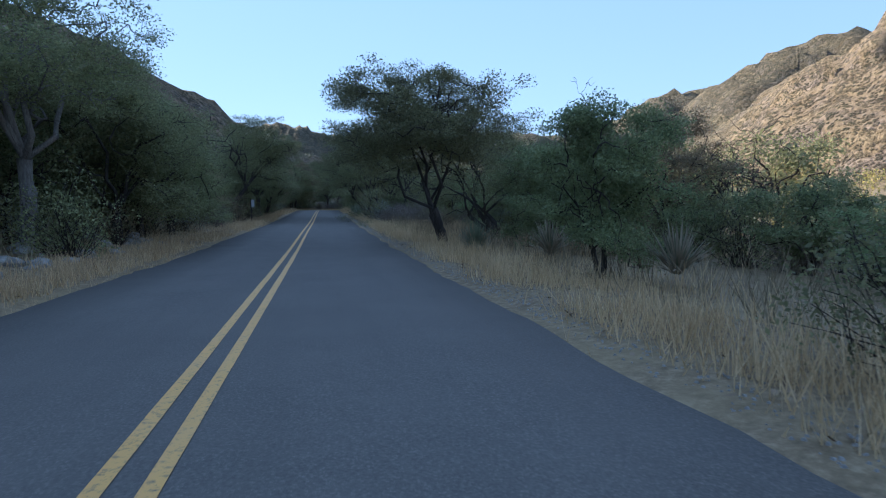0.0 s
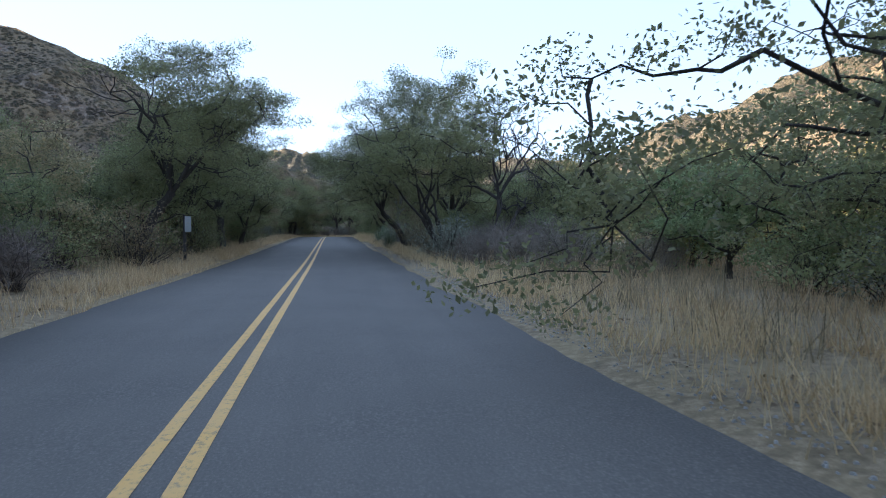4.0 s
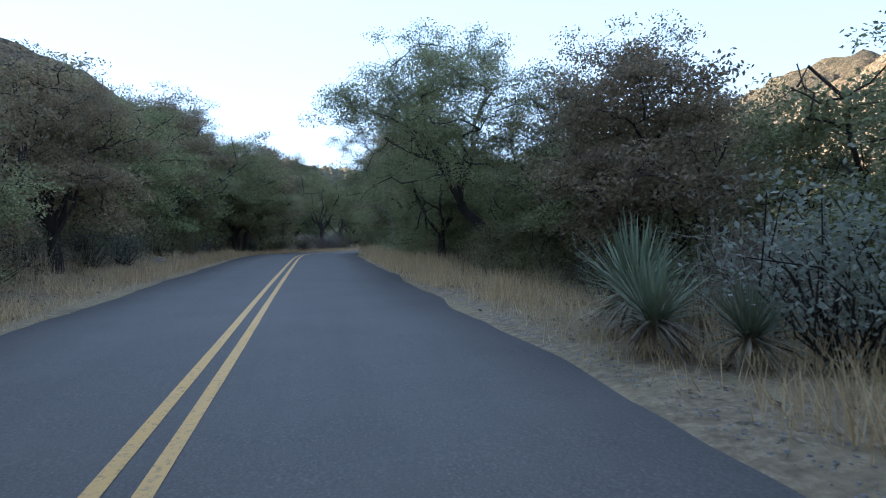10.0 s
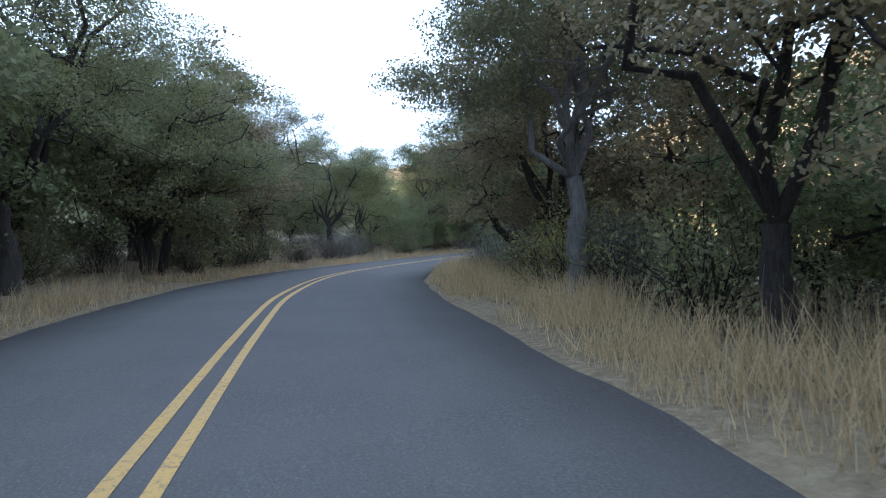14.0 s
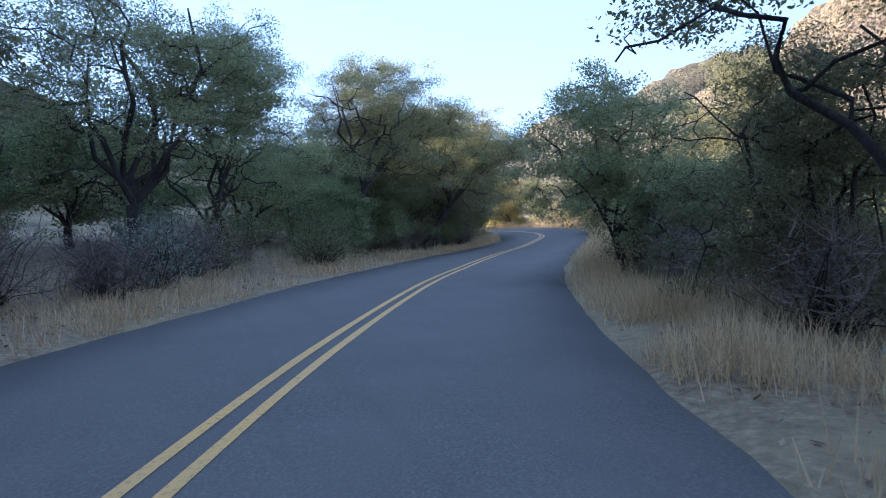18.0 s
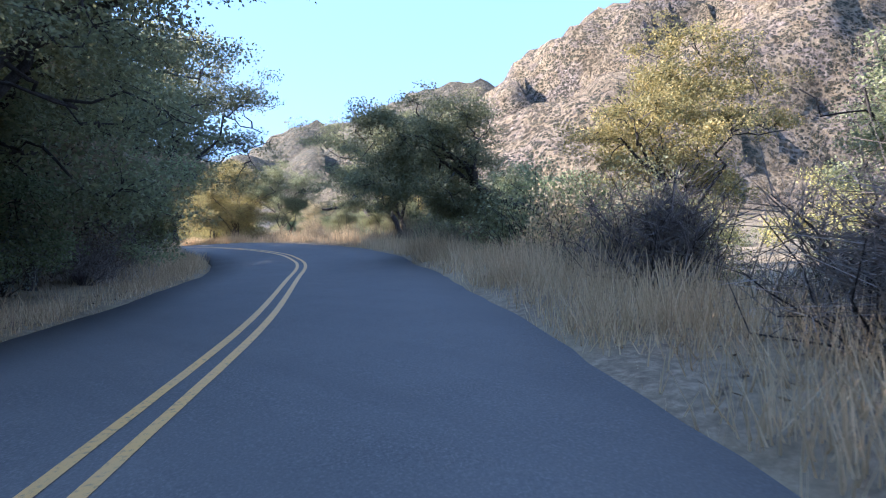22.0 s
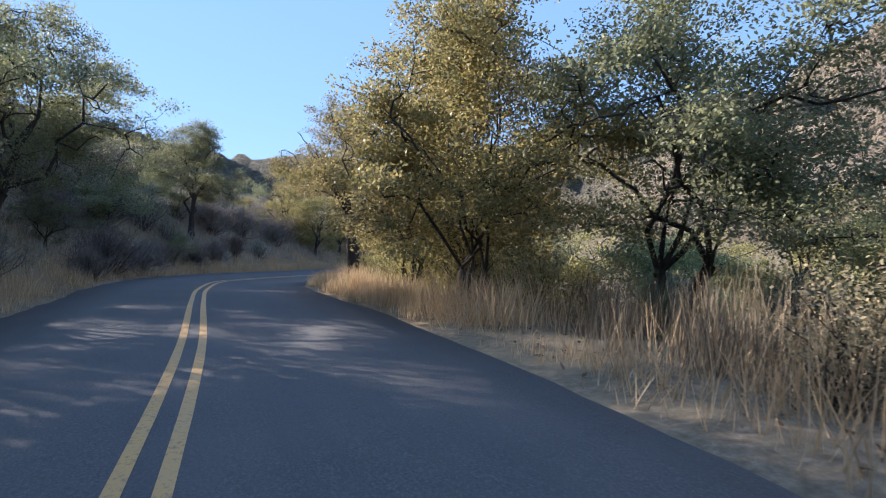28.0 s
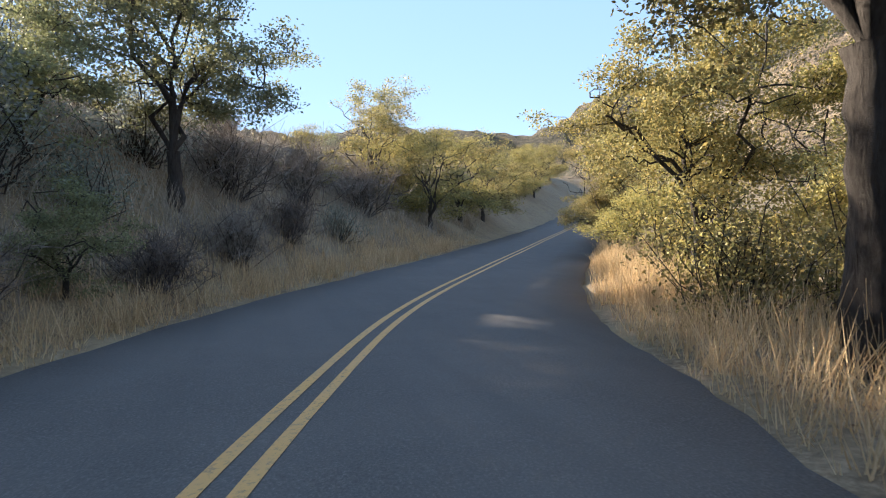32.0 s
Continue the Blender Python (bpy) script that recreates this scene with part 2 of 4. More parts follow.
def soil():
    m, n, l, b = material("dry_soil_and_scrub", 0.95)
    p = coords(n, l)
    fine, mid = tex(n, l, p, 9, 8, 0.7), tex(n, l, p, 0.6, 6, 0.6)
    near = ramp(n, l, fine, [(0.3, (0.11, 0.083, 0.052)), (0.5, (0.225, 0.172, 0.106)), (0.72, (0.40, 0.32, 0.21))])
    litter = mix(n, l, ramp(n, l, mid, [(0.42, (0, 0, 0)), (0.62, (1, 1, 1))]), near, mix(n, l, 0.6, near, (0.30, 0.235, 0.13)))
    # far slopes: straw grass, dark bushes and rock outcrops
    vor = n.new("ShaderNodeTexVoronoi")
    vor.inputs["Scale"].default_value = 0.30
    l.new(p, vor.inputs["Vector"])
    vor2 = n.new("ShaderNodeTexVoronoi")
    vor2.inputs["Scale"].default_value = 0.13
    l.new(p, vor2.inputs["Vector"])
    cover = tex(n, l, p, 0.012, 6, 0.65)
    grass = ramp(n, l, tex(n, l, p, 0.05, 8, 0.7), [(0.35, (0.145, 0.108, 0.064)), (0.5, (0.245, 0.188, 0.112)), (0.65, (0.33, 0.265, 0.165))])
    bush = ramp(n, l, vor.outputs["Distance"], [(0.30, (1, 1, 1)), (0.52, (0, 0, 0))])
    bush2 = ramp(n, l, vor2.outputs["Distance"], [(0.28, (1, 1, 1)), (0.46, (0, 0, 0))])
    both = mix(n, l, 1.0, bush, bush2, "LIGHTEN")
    torn = ramp(n, l, tex(n, l, p, 0.6, 4, 0.7), [(0.40, (0.15, 0.15, 0.15)), (0.54, (1, 1, 1))])
    both = mix(n, l, 1.0, both, torn, "MULTIPLY")
    dens = ramp(n, l, cover, [(0.36, (0.3, 0.3, 0.3)), (0.55, (1, 1, 1))])
    geo, sep = n.new("ShaderNodeNewGeometry"), n.new("ShaderNodeSeparateXYZ")
    l.new(geo.outputs["Normal"], sep.inputs[0])
    steep = ramp(n, l, sep.outputs["Z"], [(0.78, (1, 1, 1)), (0.92, (0, 0, 0))])
    rocky = mix(n, l, 1.0, steep, ramp(n, l, tex(n, l, p, 0.03, 6, 0.7), [(0.46, (0, 0, 0)), (0.58, (1, 1, 1))]), "MULTIPLY")
    crag = tex(n, l, p, 0.11, 8, 0.75)
    rock = ramp(n, l, crag, [(0.34, (0.085, 0.070, 0.056)), (0.5, (0.225, 0.178, 0.135)), (0.68, (0.38, 0.315, 0.245))])
    far = mix(n, l, mix(n, l, 1.0, both, dens, "MULTIPLY"), mix(n, l, rocky, grass, rock), (0.058, 0.062, 0.036))
    pos, sz = n.new("ShaderNodeNewGeometry"), n.new("ShaderNodeSeparateXYZ")
    l.new(pos.outputs["Position"], sz.inputs[0])
    # the mountains at the head of the valley are blotched a darker olive
    wooded = n.new("ShaderNodeMapRange")
    wooded.inputs["From Min"].default_value, wooded.inputs["From Max"].default_value, wooded.inputs["To Max"].default_value = 820, 1020, 0.72
    l.new(sz.outputs["Y"], wooded.inputs["Value"])
    thick = mix(n, l, 1.0, wooded.outputs[0], ramp(n, l, tex(n, l, p, 0.09, 5, 0.7), [(0.36, (0.35, 0.35, 0.35)), (0.56, (1, 1, 1))]), "MULTIPLY")
    far = mix(n, l, thick, far, (0.078, 0.080, 0.056))
    high = n.new("ShaderNodeMapRange")
    high.inputs["From Min"].default_value, high.inputs["From Max"].default_value = 8, 20
    l.new(sz.outputs["Z"], high.inputs["Value"])
    away = n.new("ShaderNodeAttribute")
    away.attribute_name = "away_from_road"
    field = ramp(n, l, tex(n, l, p, 0.35, 8, 0.7), [(0.32, (0.10, 0.082, 0.05)), (0.5, (0.205, 0.16, 0.092)), (0.66, (0.30, 0.24, 0.145))])
    floor_colour = mix(n, l, away.outputs["Fac"], litter, field)
    l.new(mix(n, l, high.outputs[0], floor_colour, far), b.inputs["Base Color"])
    hb = mix(n, l, high.outputs[0], fine, both)
    bump(n, l, b, hb, 0.5, 0.025)
    relief = n.new("ShaderNodeBump")
    relief.inputs["Distance"].default_value = 9.0
    l.new(high.outputs[0], relief.inputs["Strength"])
    l.new(mix(n, l, 0.35, crag, both), relief.inputs["Height"])
    l.new(relief.outputs[0], n["Bump"].inputs["Normal"])
    return m


def bark(name, dark, light):
    m, n, l, b = material(name, 0.95)
    p = coords(n, l, 1, (1, 1, 0.22), obj=True)
    t = tex(n, l, p, 26, 8, 0.75)
    c = ramp(n, l, t, [(0.35, dark), (0.65, light)])
    l.new(mix(n, l, ramp(n, l, tex(n, l, p, 2.5, 4), [(0.4, (0, 0, 0)), (0.7, (0.5, 0.5, 0.5))]), c, tuple(v * 1.5 for v in light)), b.inputs["Base Color"])
    bump(n, l, b, t, 1.0, 0.045)
    return m


def leafy(name, a, b_, c, glow=0.45, rough=0.58):
    """Thin leaf: varies leaf by leaf, in clumps and from tree to tree; lets light through, with a waxy sheen when smooth."""
    m, n, l, b = material(name, rough)
    b.inputs["Specular IOR Level"].default_value = 0.35 if rough < 0.7 else 0.2
    geo, info = n.new("ShaderNodeNewGeometry"), n.new("ShaderNodeObjectInfo")
    col = ramp(n, l, geo.outputs["Random Per Island"], [(0.0, a), (0.55, b_), (1.0, c)])
    clump = tex(n, l, coords(n, l), 1.3, 3)
    col = mix(n, l, ramp(n, l, clump, [(0.35, (0, 0, 0)), (0.7, (0.45, 0.45, 0.45))]), col, c)
    hsv = n.new("ShaderNodeHueSaturation")
    mr = n.new("ShaderNodeMapRange")
    mr.inputs["To Min"].default_value, mr.inputs["To Max"].default_value = 0.75, 1.25
    l.new(info.outputs["Random"], mr.inputs["Value"])
    l.new(mr.outputs[0], hsv.inputs["Value"])
    mh = n.new("ShaderNodeMapRange")
    mh.inputs["To Min"].default_value, mh.inputs["To Max"].default_value = 0.485, 0.512
    l.new(info.outputs["Random"], mh.inputs["Value"])
    l.new(mh.outputs[0], hsv.inputs["Hue"])
    l.new(col, hsv.inputs["Color"])
    l.new(hsv.outputs[0], b.inputs["Base Color"])
    tr, ms = n.new("ShaderNodeBsdfTranslucent"), n.new("ShaderNodeMixShader")
    l.new(hsv.outputs[0], tr.inputs[0])
    ms.inputs[0].default_value = glow
    l.new(b.outputs[0], ms.inputs[1])
    l.new(tr.outputs[0], ms.inputs[2])
    l.new(ms.outputs[0], n["Material Output"].inputs["Surface"])
    return m


ASPHALT, PAINT, SOIL = asphalt(), line_paint(), soil()
BARK = bark("oak_bark", (0.026, 0.022, 0.020), (0.078, 0.069, 0.061))
PALE_BARK = bark("pale_bark", (0.10, 0.092, 0.085), (0.26, 0.245, 0.225))
DEAD_BARK = bark("weathered_dead_wood", (0.030, 0.026, 0.025), (0.088, 0.078, 0.072))
OAK_LEAF = leafy("oak_leaf", (0.142, 0.153, 0.080), (0.228, 0.240, 0.120), (0.335, 0.338, 0.160))
GREEN_LEAF = leafy("green_leaf", (0.120, 0.160, 0.078), (0.205, 0.252, 0.120), (0.335, 0.362, 0.172))
# the gold of the low sun is put into this leaf colour
GOLD_LEAF = leafy("sun_gold_leaf", (0.142, 0.150, 0.062), (0.250, 0.240, 0.092), (0.45, 0.355, 0.115), 0.42)
RUST_LEAF = leafy("browning_oak_leaf", (0.165, 0.155, 0.095), (0.275, 0.242, 0.145), (0.41, 0.310, 0.175))
GREY_LEAF = leafy("grey_green_leaf", (0.145, 0.162, 0.13), (0.225, 0.24, 0.19), (0.325, 0.335, 0.26))
TWIG = leafy("dry_twigs", (0.115, 0.097, 0.082), (0.21, 0.178, 0.148), (0.33, 0.285, 0.235), 0.1, 0.9)
STRAW = leafy("straw_grass", (0.34, 0.240, 0.126), (0.545, 0.395, 0.215), (0.71, 0.56, 0.345), 0.3, 0.8)
GREEN_GRASS = leafy("half_dry_grass", (0.13, 0.115, 0.07), (0.24, 0.205, 0.125), (0.42, 0.35, 0.225), 0.3, 0.8)
DRY_BRUSH = leafy("grey_dry_brush", (0.20, 0.17, 0.13), (0.34, 0.29, 0.225), (0.50, 0.435, 0.345), 0.15, 0.9)
DEAD_LEAF = leafy("fallen_leaf", (0.11, 0.08, 0.05), (0.22, 0.165, 0.105), (0.40, 0.32, 0.22), 0.1, 0.8)
BLADE = leafy("yucca_blade", (0.090, 0.115, 0.070), (0.148, 0.176, 0.105), (0.240, 0.256, 0.165), 0.15, 0.5)
DRY_BLADE = leafy("dry_yucca_blade", (0.17, 0.14, 0.10), (0.28, 0.24, 0.17), (0.40, 0.35, 0.26), 0.15, 0.8)


# ---- mesh tools ----
def mesh_from(name, verts, faces, mat, smooth_shade=False):
    me = bpy.data.meshes.new(name)
    me.from_pydata([], [], []) if len(verts) == 0 else None
    verts, faces = np.asarray(verts, np.float32), np.asarray(faces, np.int32)
    k = faces.shape[1]
    me.vertices.add(len(verts))
    me.vertices.foreach_set("co", verts.ravel())
    me.loops.add(faces.size)
    me.loops.foreach_set("vertex_index", faces.ravel())
    me.polygons.add(len(faces))
    me.polygons.foreach_set("loop_start", np.arange(0, faces.size, k, dtype=np.int32))
    me.polygons.foreach_set("use_smooth", np.full(len(faces), smooth_shade))
    me.update(calc_edges=True)
    me.materials.append(mat)
    return me


def part(name, me, parent, label=""):
    ob = new(name, me)
    ob.parent = parent
    if label:
        tagged(ob, label)
    return ob


def empty(name, m, label, category, group="", kind=""):
    ob = new(name)
    ob.matrix_basis = m
    return tagged(ob, label, category, group, kind)


def tubes(paths, sides=6):
    """Quads of tapered tubes along (points, radii) paths."""
    V, F, base = [], [], 0
    for pts, rad in paths:
        pts, rad = np.asarray(pts, float), np.asarray(rad, float)
        k = 11 if rad.max() > 0.09 else sides if rad.max() > 0.04 else (4 if rad.max() > 0.015 else 3)
        t = np.gradient(pts, axis=0)
        t /= np.linalg.norm(t, axis=1)[:, None] + 1e-9
        ref = np.where(np.abs(t[:, 2:3]) < 0.9, [[0, 0, 1.0]], [[1.0, 0, 0]])
        u = np.cross(t, ref)
        u /= np.linalg.norm(u, axis=1)[:, None] + 1e-9
        w = np.cross(t, u)
        a = np.linspace(0, 2 * math.pi, k, endpoint=False)
        knob = 1 + (0.10 * np.sin(3 * a[None] + pts[:, 2:3] * 2.1) + 0.06 * np.sin(5 * a[None] - pts[:, 2:3] * 5.3 + 1.7)) * (rad.max() > 0.05)
        ring = pts[:, None] + (rad[:, None] * knob)[:, :, None] * (np.cos(a)[None, :, None] * u[:, None] + np.sin(a)[None, :, None] * w[:, None])
        V.append(ring.reshape(-1, 3))
        i, j = np.meshgrid(np.arange(len(pts) - 1), np.arange(k), indexing="ij")
        q = np.stack([i * k + j, i * k + (j + 1) % k, (i + 1) * k + (j + 1) % k, (i + 1) * k + j], -1).reshape(-1, 4)
        F.append(q + base)
        base += len(pts) * k
    return np.vstack(V), np.vstack(F)


def bend(r, a, b, n, wob):
    """A wandering line from a to b."""
    a, b = np.asarray(a, float), np.asarray(b, float)
    u = np.linspace(0, 1, n)[:, None]
    off = r.normal(0, 1, (n, 3)).cumsum(0)
    off -= off[0] + (off[-1] - off[0]) * u
    return a + (b - a) * u + off * wob * np.linalg.norm(b - a) / n


def leaves(r, centres, per, spread, size, flat=0.7, slim=0.55):
    """Leaf blades (folded diamonds) scattered round the clump centres."""
    n = len(centres) * per
    off = r.normal(0, 1, (n, 3))
    off *= (2.0 * r.uniform(0.01, 1, (n, 1)) ** 0.55) / np.linalg.norm(off, axis=1)[:, None]
    c = np.repeat(centres, per, axis=0) + off * np.array([spread, spread, spread * flat])
    face = r.normal(0, 1, (n, 3)) + (0, 0, 0.9)
    d = np.cross(face, r.normal(0, 1, (n, 3)))
    d /= np.linalg.norm(d, axis=1)[:, None] + 1e-9
    e = np.cross(face, d)
    e /= np.linalg.norm(e, axis=1)[:, None] + 1e-9
    s = size * r.uniform(0.6, 1.35, (n, 1))
    v = np.stack([c - d * s * 0.5, c + e * s * slim * 0.5, c + d * s * 0.5, c - e * s * slim * 0.5], 1).reshape(-1, 3)
    return v, np.arange(4 * n).reshape(-1, 4)


def twigs(r, starts, ends, width):
    """Thin three-sided sticks as slim quads from starts to ends."""
    n = len(starts)
    side = np.cross(ends - starts, r.normal(0, 1, (n, 3)))
    side /= np.linalg.norm(side, axis=1)[:, None] + 1e-9
    side *= width
    v = np.stack([starts - side, starts + side, ends + side * 0.4, ends - side * 0.4], 1).reshape(-1, 3)
    return v, np.arange(4 * n).reshape(-1, 4)


# ---- ground and road ----
def axis(lo, hi, step, far, grow=1.13):
    a, v, st = list(np.arange(lo, hi, step)), hi, step
    while v < far:
        a.append(v)
        st = min(st * grow, 20 if v < 1000 else 55)
        v += st
    b, v, st = [], lo, step
    while v > -far:
        st = min(st * grow, 20 if v > -600 else 55)
        v -= st
        b.append(v)
    return np.array(b[::-1] + a)


def build_ground():
    xs, ys = axis(-16, 46, 1.0, 4300), axis(-12, 240, 1.0, 4300)
    X, Y = np.meshgrid(xs, ys)
    Z = ground_height(X.ravel(), Y.ravel())
    nx, ny = len(xs), len(ys)
    i, j = np.meshgrid(np.arange(ny - 1), np.arange(nx - 1), indexing="ij")
    q = np.stack([i * nx + j, i * nx + j + 1, (i + 1) * nx + j + 1, (i + 1) * nx + j], -1).reshape(-1, 4)
    me = mesh_from("ground", np.c_[X.ravel(), Y.ravel(), Z], q, SOIL, True)
    off = np.abs(nearest(X.ravel(), Y.ravel())[1])
    me.attributes.new("away_from_road", "FLOAT", "POINT").data.foreach_set("value", smooth(off, 9, 24).astype(np.float32))
    ob = new("ground", me)
    return tagged(ob, "dry valley floor with straw litter and scrubby hills", "ground", kind="structure")


def strip(name, offsets, lift, mat, s0, s1, jag=0.0, seed=1):
    """A band along the road between offsets (left to right)."""
    keep = (STATION >= s0) & (STATION <= s1)
    L, R, k = LINE[keep], RIGHT[keep], SLOPE[keep]
    n, m = len(L), len(offsets)
    r = np.random.RandomState(seed)
    d = np.tile(np.array(offsets, float), (n, 1))
    edge = np.convolve(r.normal(0, 1, n + 8), np.ones(5) / 5, "same")[:n] * jag
    edge2 = np.convolve(r.normal(0, 1, n + 8), np.ones(5) / 5, "same")[:n] * jag
    d[:, 0] += edge
    d[:, -1] += edge2
    v = np.dstack([L[:, None, 0] + R[:, None, 0] * d, L[:, None, 1] + R[:, None, 1] * d, L[:, None, 2] + k[:, None] * d + lift]).reshape(-1, 3)
    i, j = np.meshgrid(np.arange(n - 1), np.arange(m - 1), indexing="ij")
    q = np.stack([i * m + j, i * m + j + 1, (i + 1) * m + j + 1, (i + 1) * m + j], -1).reshape(-1, 4)
    return new(name, mesh_from(name, v, q, mat, True))


def build_road():
    ob = strip("road", (-HALF_LEFT - 0.01, -HALF_LEFT, -1.7, 0, 1.7, HALF_RIGHT, HALF_RIGHT + 0.01), 0.0, ASPHALT, -58, 330, 0.09)
    # turn the outer rows down so that the paving has an edge of its own
    me = ob.data
    co = np.empty(len(me.vertices) * 3, np.float32)
    me.vertices.foreach_get("co", co)
    co = co.reshape(-1, 7, 3)
    co[:, 0], co[:, 6] = co[:, 1] - (0, 0, 0.15), co[:, 5] - (0, 0, 0.15)
    shift = np.random.RandomState(4).normal(0, 1, (len(co) + 6, 2))
    for c, side in ((1, 0), (5, 1)):
        w = np.convolve(shift[:, side], np.ones(4) / 4, "same")[:len(co)] * 0.10
        co[:, c, 0] += w
        co[:, c - 1 if c == 1 else c + 1, 0] += w
    me.vertices.foreach_set("co", co.ravel())
    me.update()
    tagged(ob, "worn grey asphalt two-lane road", "road", kind="structure")
    for d in (-0.125, 0.125):
        tagged(strip("road_line", (d - 0.05, d + 0.05), 0.006, PAINT, -58, 330, 0.006, 7), "faded solid yellow centre line", "road marking", "double centre line", kind="structure")


build_ground()
build_road()


# ---- trees ----
def oak_meshes(seed, h, r, fork, girth, clumps, per, leaf, leaf_mat=OAK_LEAF, bark_mat=BARK, lean=(0, 0), spread=0.42, stems=1, hollow=0.45, low=0.0, droop=0.0):
    """Trunk and crown of a spreading oak: stems, limbs to all sides, branchlets to every leaf clump."""
    rnd = np.random.RandomState(seed)
    top = np.array([lean[0], lean[1], 0.0])
    centre = top + (0, 0, fork + (h - fork) * (0.5 - low * 0.3))
    semi = np.array([r, r, (h - fork) * (0.5 + low * 0.3)])
    paths, joints = [], []
    heads = []
    for k in range(stems):
        a = rnd.uniform(0, 6.283)
        foot = np.array([math.cos(a), math.sin(a), 0]) * girth * (0.7 if stems > 1 else 0)
        head = foot * (1 + 2.5 * (stems > 1)) + top * 0.75 + (0, 0, fork * rnd.uniform(0.9, 1.15))
        p = bend(rnd, foot - (0, 0, 0.35), head, 13, 0.16)
        g = girth / math.sqrt(stems)
        paths.append((p, g * np.interp(np.linspace(0, 1, 13), (0, 0.12, 0.3, 1), (1.75, 1.25, 1.02, 0.8)) * rnd.uniform(0.93, 1.1, 13)))
        heads.append((p[-1], g * 0.8))
    limbs = max(4, int(5 + r * 0.7))
    for k in range(limbs):
        start, g = heads[k % len(heads)]
        a = 6.283 * k / limbs + rnd.uniform(-0.4, 0.4)
        e = rnd.uniform(-0.35, 0.9)
        target = centre + semi * np.array([math.cos(a) * math.cos(e), math.sin(a) * math.cos(e), math.sin(e)]) * rnd.uniform(0.6, 0.8)
        p = bend(rnd, start, target, 8, 0.5)
        p[1:, 2] += np.sin(np.linspace(0, math.pi, 8))[1:] * 0.08 * h
        rad = np.linspace(g * 0.55, 0.022, 8)
        paths.append((p, rad))
        joints += list(p[2:])
        for q in range(3):
            i = rnd.randint(2, 7)
            dirn = rnd.normal(0, 1, 3) * (1, 1, 0.6) + (target - start) / np.linalg.norm(target - start)
            tip = p[i] + dirn / np.linalg.norm(dirn) * r * rnd.uniform(0.3, 0.6)
            s = bend(rnd, p[i], tip, 6, 0.5)
            paths.append((s, np.linspace(rad[i] * 0.6, 0.014, 6)))
            joints += list(s[1:])
    joints = np.array(joints)
    # boughs: the crown is a heap of lobes with gaps between them
    boughs = max(10, int(clumps * 0.13))
    d = rnd.normal(0, 1, (boughs, 3))
    d /= np.linalg.norm(d, axis=1)[:, None]
    d[:, 2] = np.where(d[:, 2] < -0.8, -d[:, 2], d[:, 2])
    lump = 1 + 0.2 * np.sin(d[:, 0] * 4 + seed) * np.cos(d[:, 1] * 5 + seed * 2) + 0.1 * np.sin(d[:, 2] * 7 + seed)
    heart = centre + d * semi * 0.93 * (rnd.uniform(hollow ** 3, 1, (boughs, 1)) ** (1 / 3)) * lump[:, None]
    # a crooked branch to the heart of every bough, on which its clumps sit
    for q in heart:
        if droop:
            q[2] -= droop * np.hypot(q[0] - centre[0], q[1] - centre[1]) ** 2 / r
        k = np.argmin(((joints - q) ** 2).sum(1) + 0.3 * np.maximum(joints[:, 2] - q[2], 0))
        p = bend(rnd, joints[k], q, 6, 0.55)
        paths.append((p, np.linspace(0.024, 0.009, 6)))
        joints = np.vstack([joints, p[2:]])
    c = np.repeat(heart, 8, axis=0) + rnd.normal(0, 1, (boughs * 8, 3)) * np.array([0.14, 0.14, 0.075]) * r
    rnd.shuffle(c)
    c = c[c[:, 2] > 0.3][:clumps]
    for q in c:
        k = np.argmin(((joints - q) ** 2).sum(1) + 0.3 * np.maximum(joints[:, 2] - q[2], 0))
        paths.append((bend(rnd, joints[k], q, 4, 0.6), np.array([0.011, 0.009, 0.007, 0.004])))
    tv, tf = tubes(paths)
    lv, lf = leaves(rnd, c, per, spread, leaf, 0.5)
    inner = centre + (c - centre) * rnd.uniform(0.35, 0.85, (len(c), 1))
    v2, f2 = leaves(rnd, inner, max(6, per // 5), spread * 1.3, leaf * 1.25)
    lv, lf = np.vstack([lv, v2]), np.vstack([lf, f2 + len(lv)])
    return mesh_from("trunk", tv, tf, bark_mat, True), mesh_from("crown", lv, lf, leaf_mat)


def bush_meshes(seed, h, r, clumps, per, leaf, leaf_mat, bark_mat=BARK, spread=0.25, bare=0):
    rnd = np.random.RandomState(seed)
    paths, tips = [], []
    for k in range(clumps):
        a, e = rnd.uniform(0, 6.283), rnd.uniform(0.1, 1.5)
        w = rnd.uniform(0.55, 1.0) * (1 + 0.25 * math.sin(a * 3 + seed))
        tip = np.array([math.cos(a) * math.cos(e) * r * w, math.sin(a) * math.cos(e) * r * w, 0.12 + math.sin(e) * h * w])
        foot = np.array([tip[0] * 0.15, tip[1] * 0.15, -0.1])
        paths.append((bend(rnd, foot, tip, 4, 0.6), np.linspace(0.0149, 0.005, 4)))
        tips.append(tip)
    tips = np.array(tips)
    tv, tf = tubes(paths)
    if bare:
        st = np.repeat(tips, bare, axis=0) * rnd.uniform(0.45, 1, (len(tips) * bare, 1))
        en = st + rnd.normal(0, 1, st.shape) * 0.28 + (0, 0, 0.12)
        lv, lf = twigs(rnd, st, en, 0.006)
    else:
        lv, lf = leaves(rnd, tips, per, spread, leaf)
        inner = tips * rnd.uniform(0.35, 0.8, (len(tips), 1))
        v2, f2 = leaves(rnd, inner, per // 2, spread, leaf)
        lv, lf = np.vstack([lv, v2]), np.vstack([lf, f2 + len(lv)])
    return mesh_from("woody_base", tv, tf, bark_mat, True), mesh_from("foliage", lv, lf, leaf_mat)


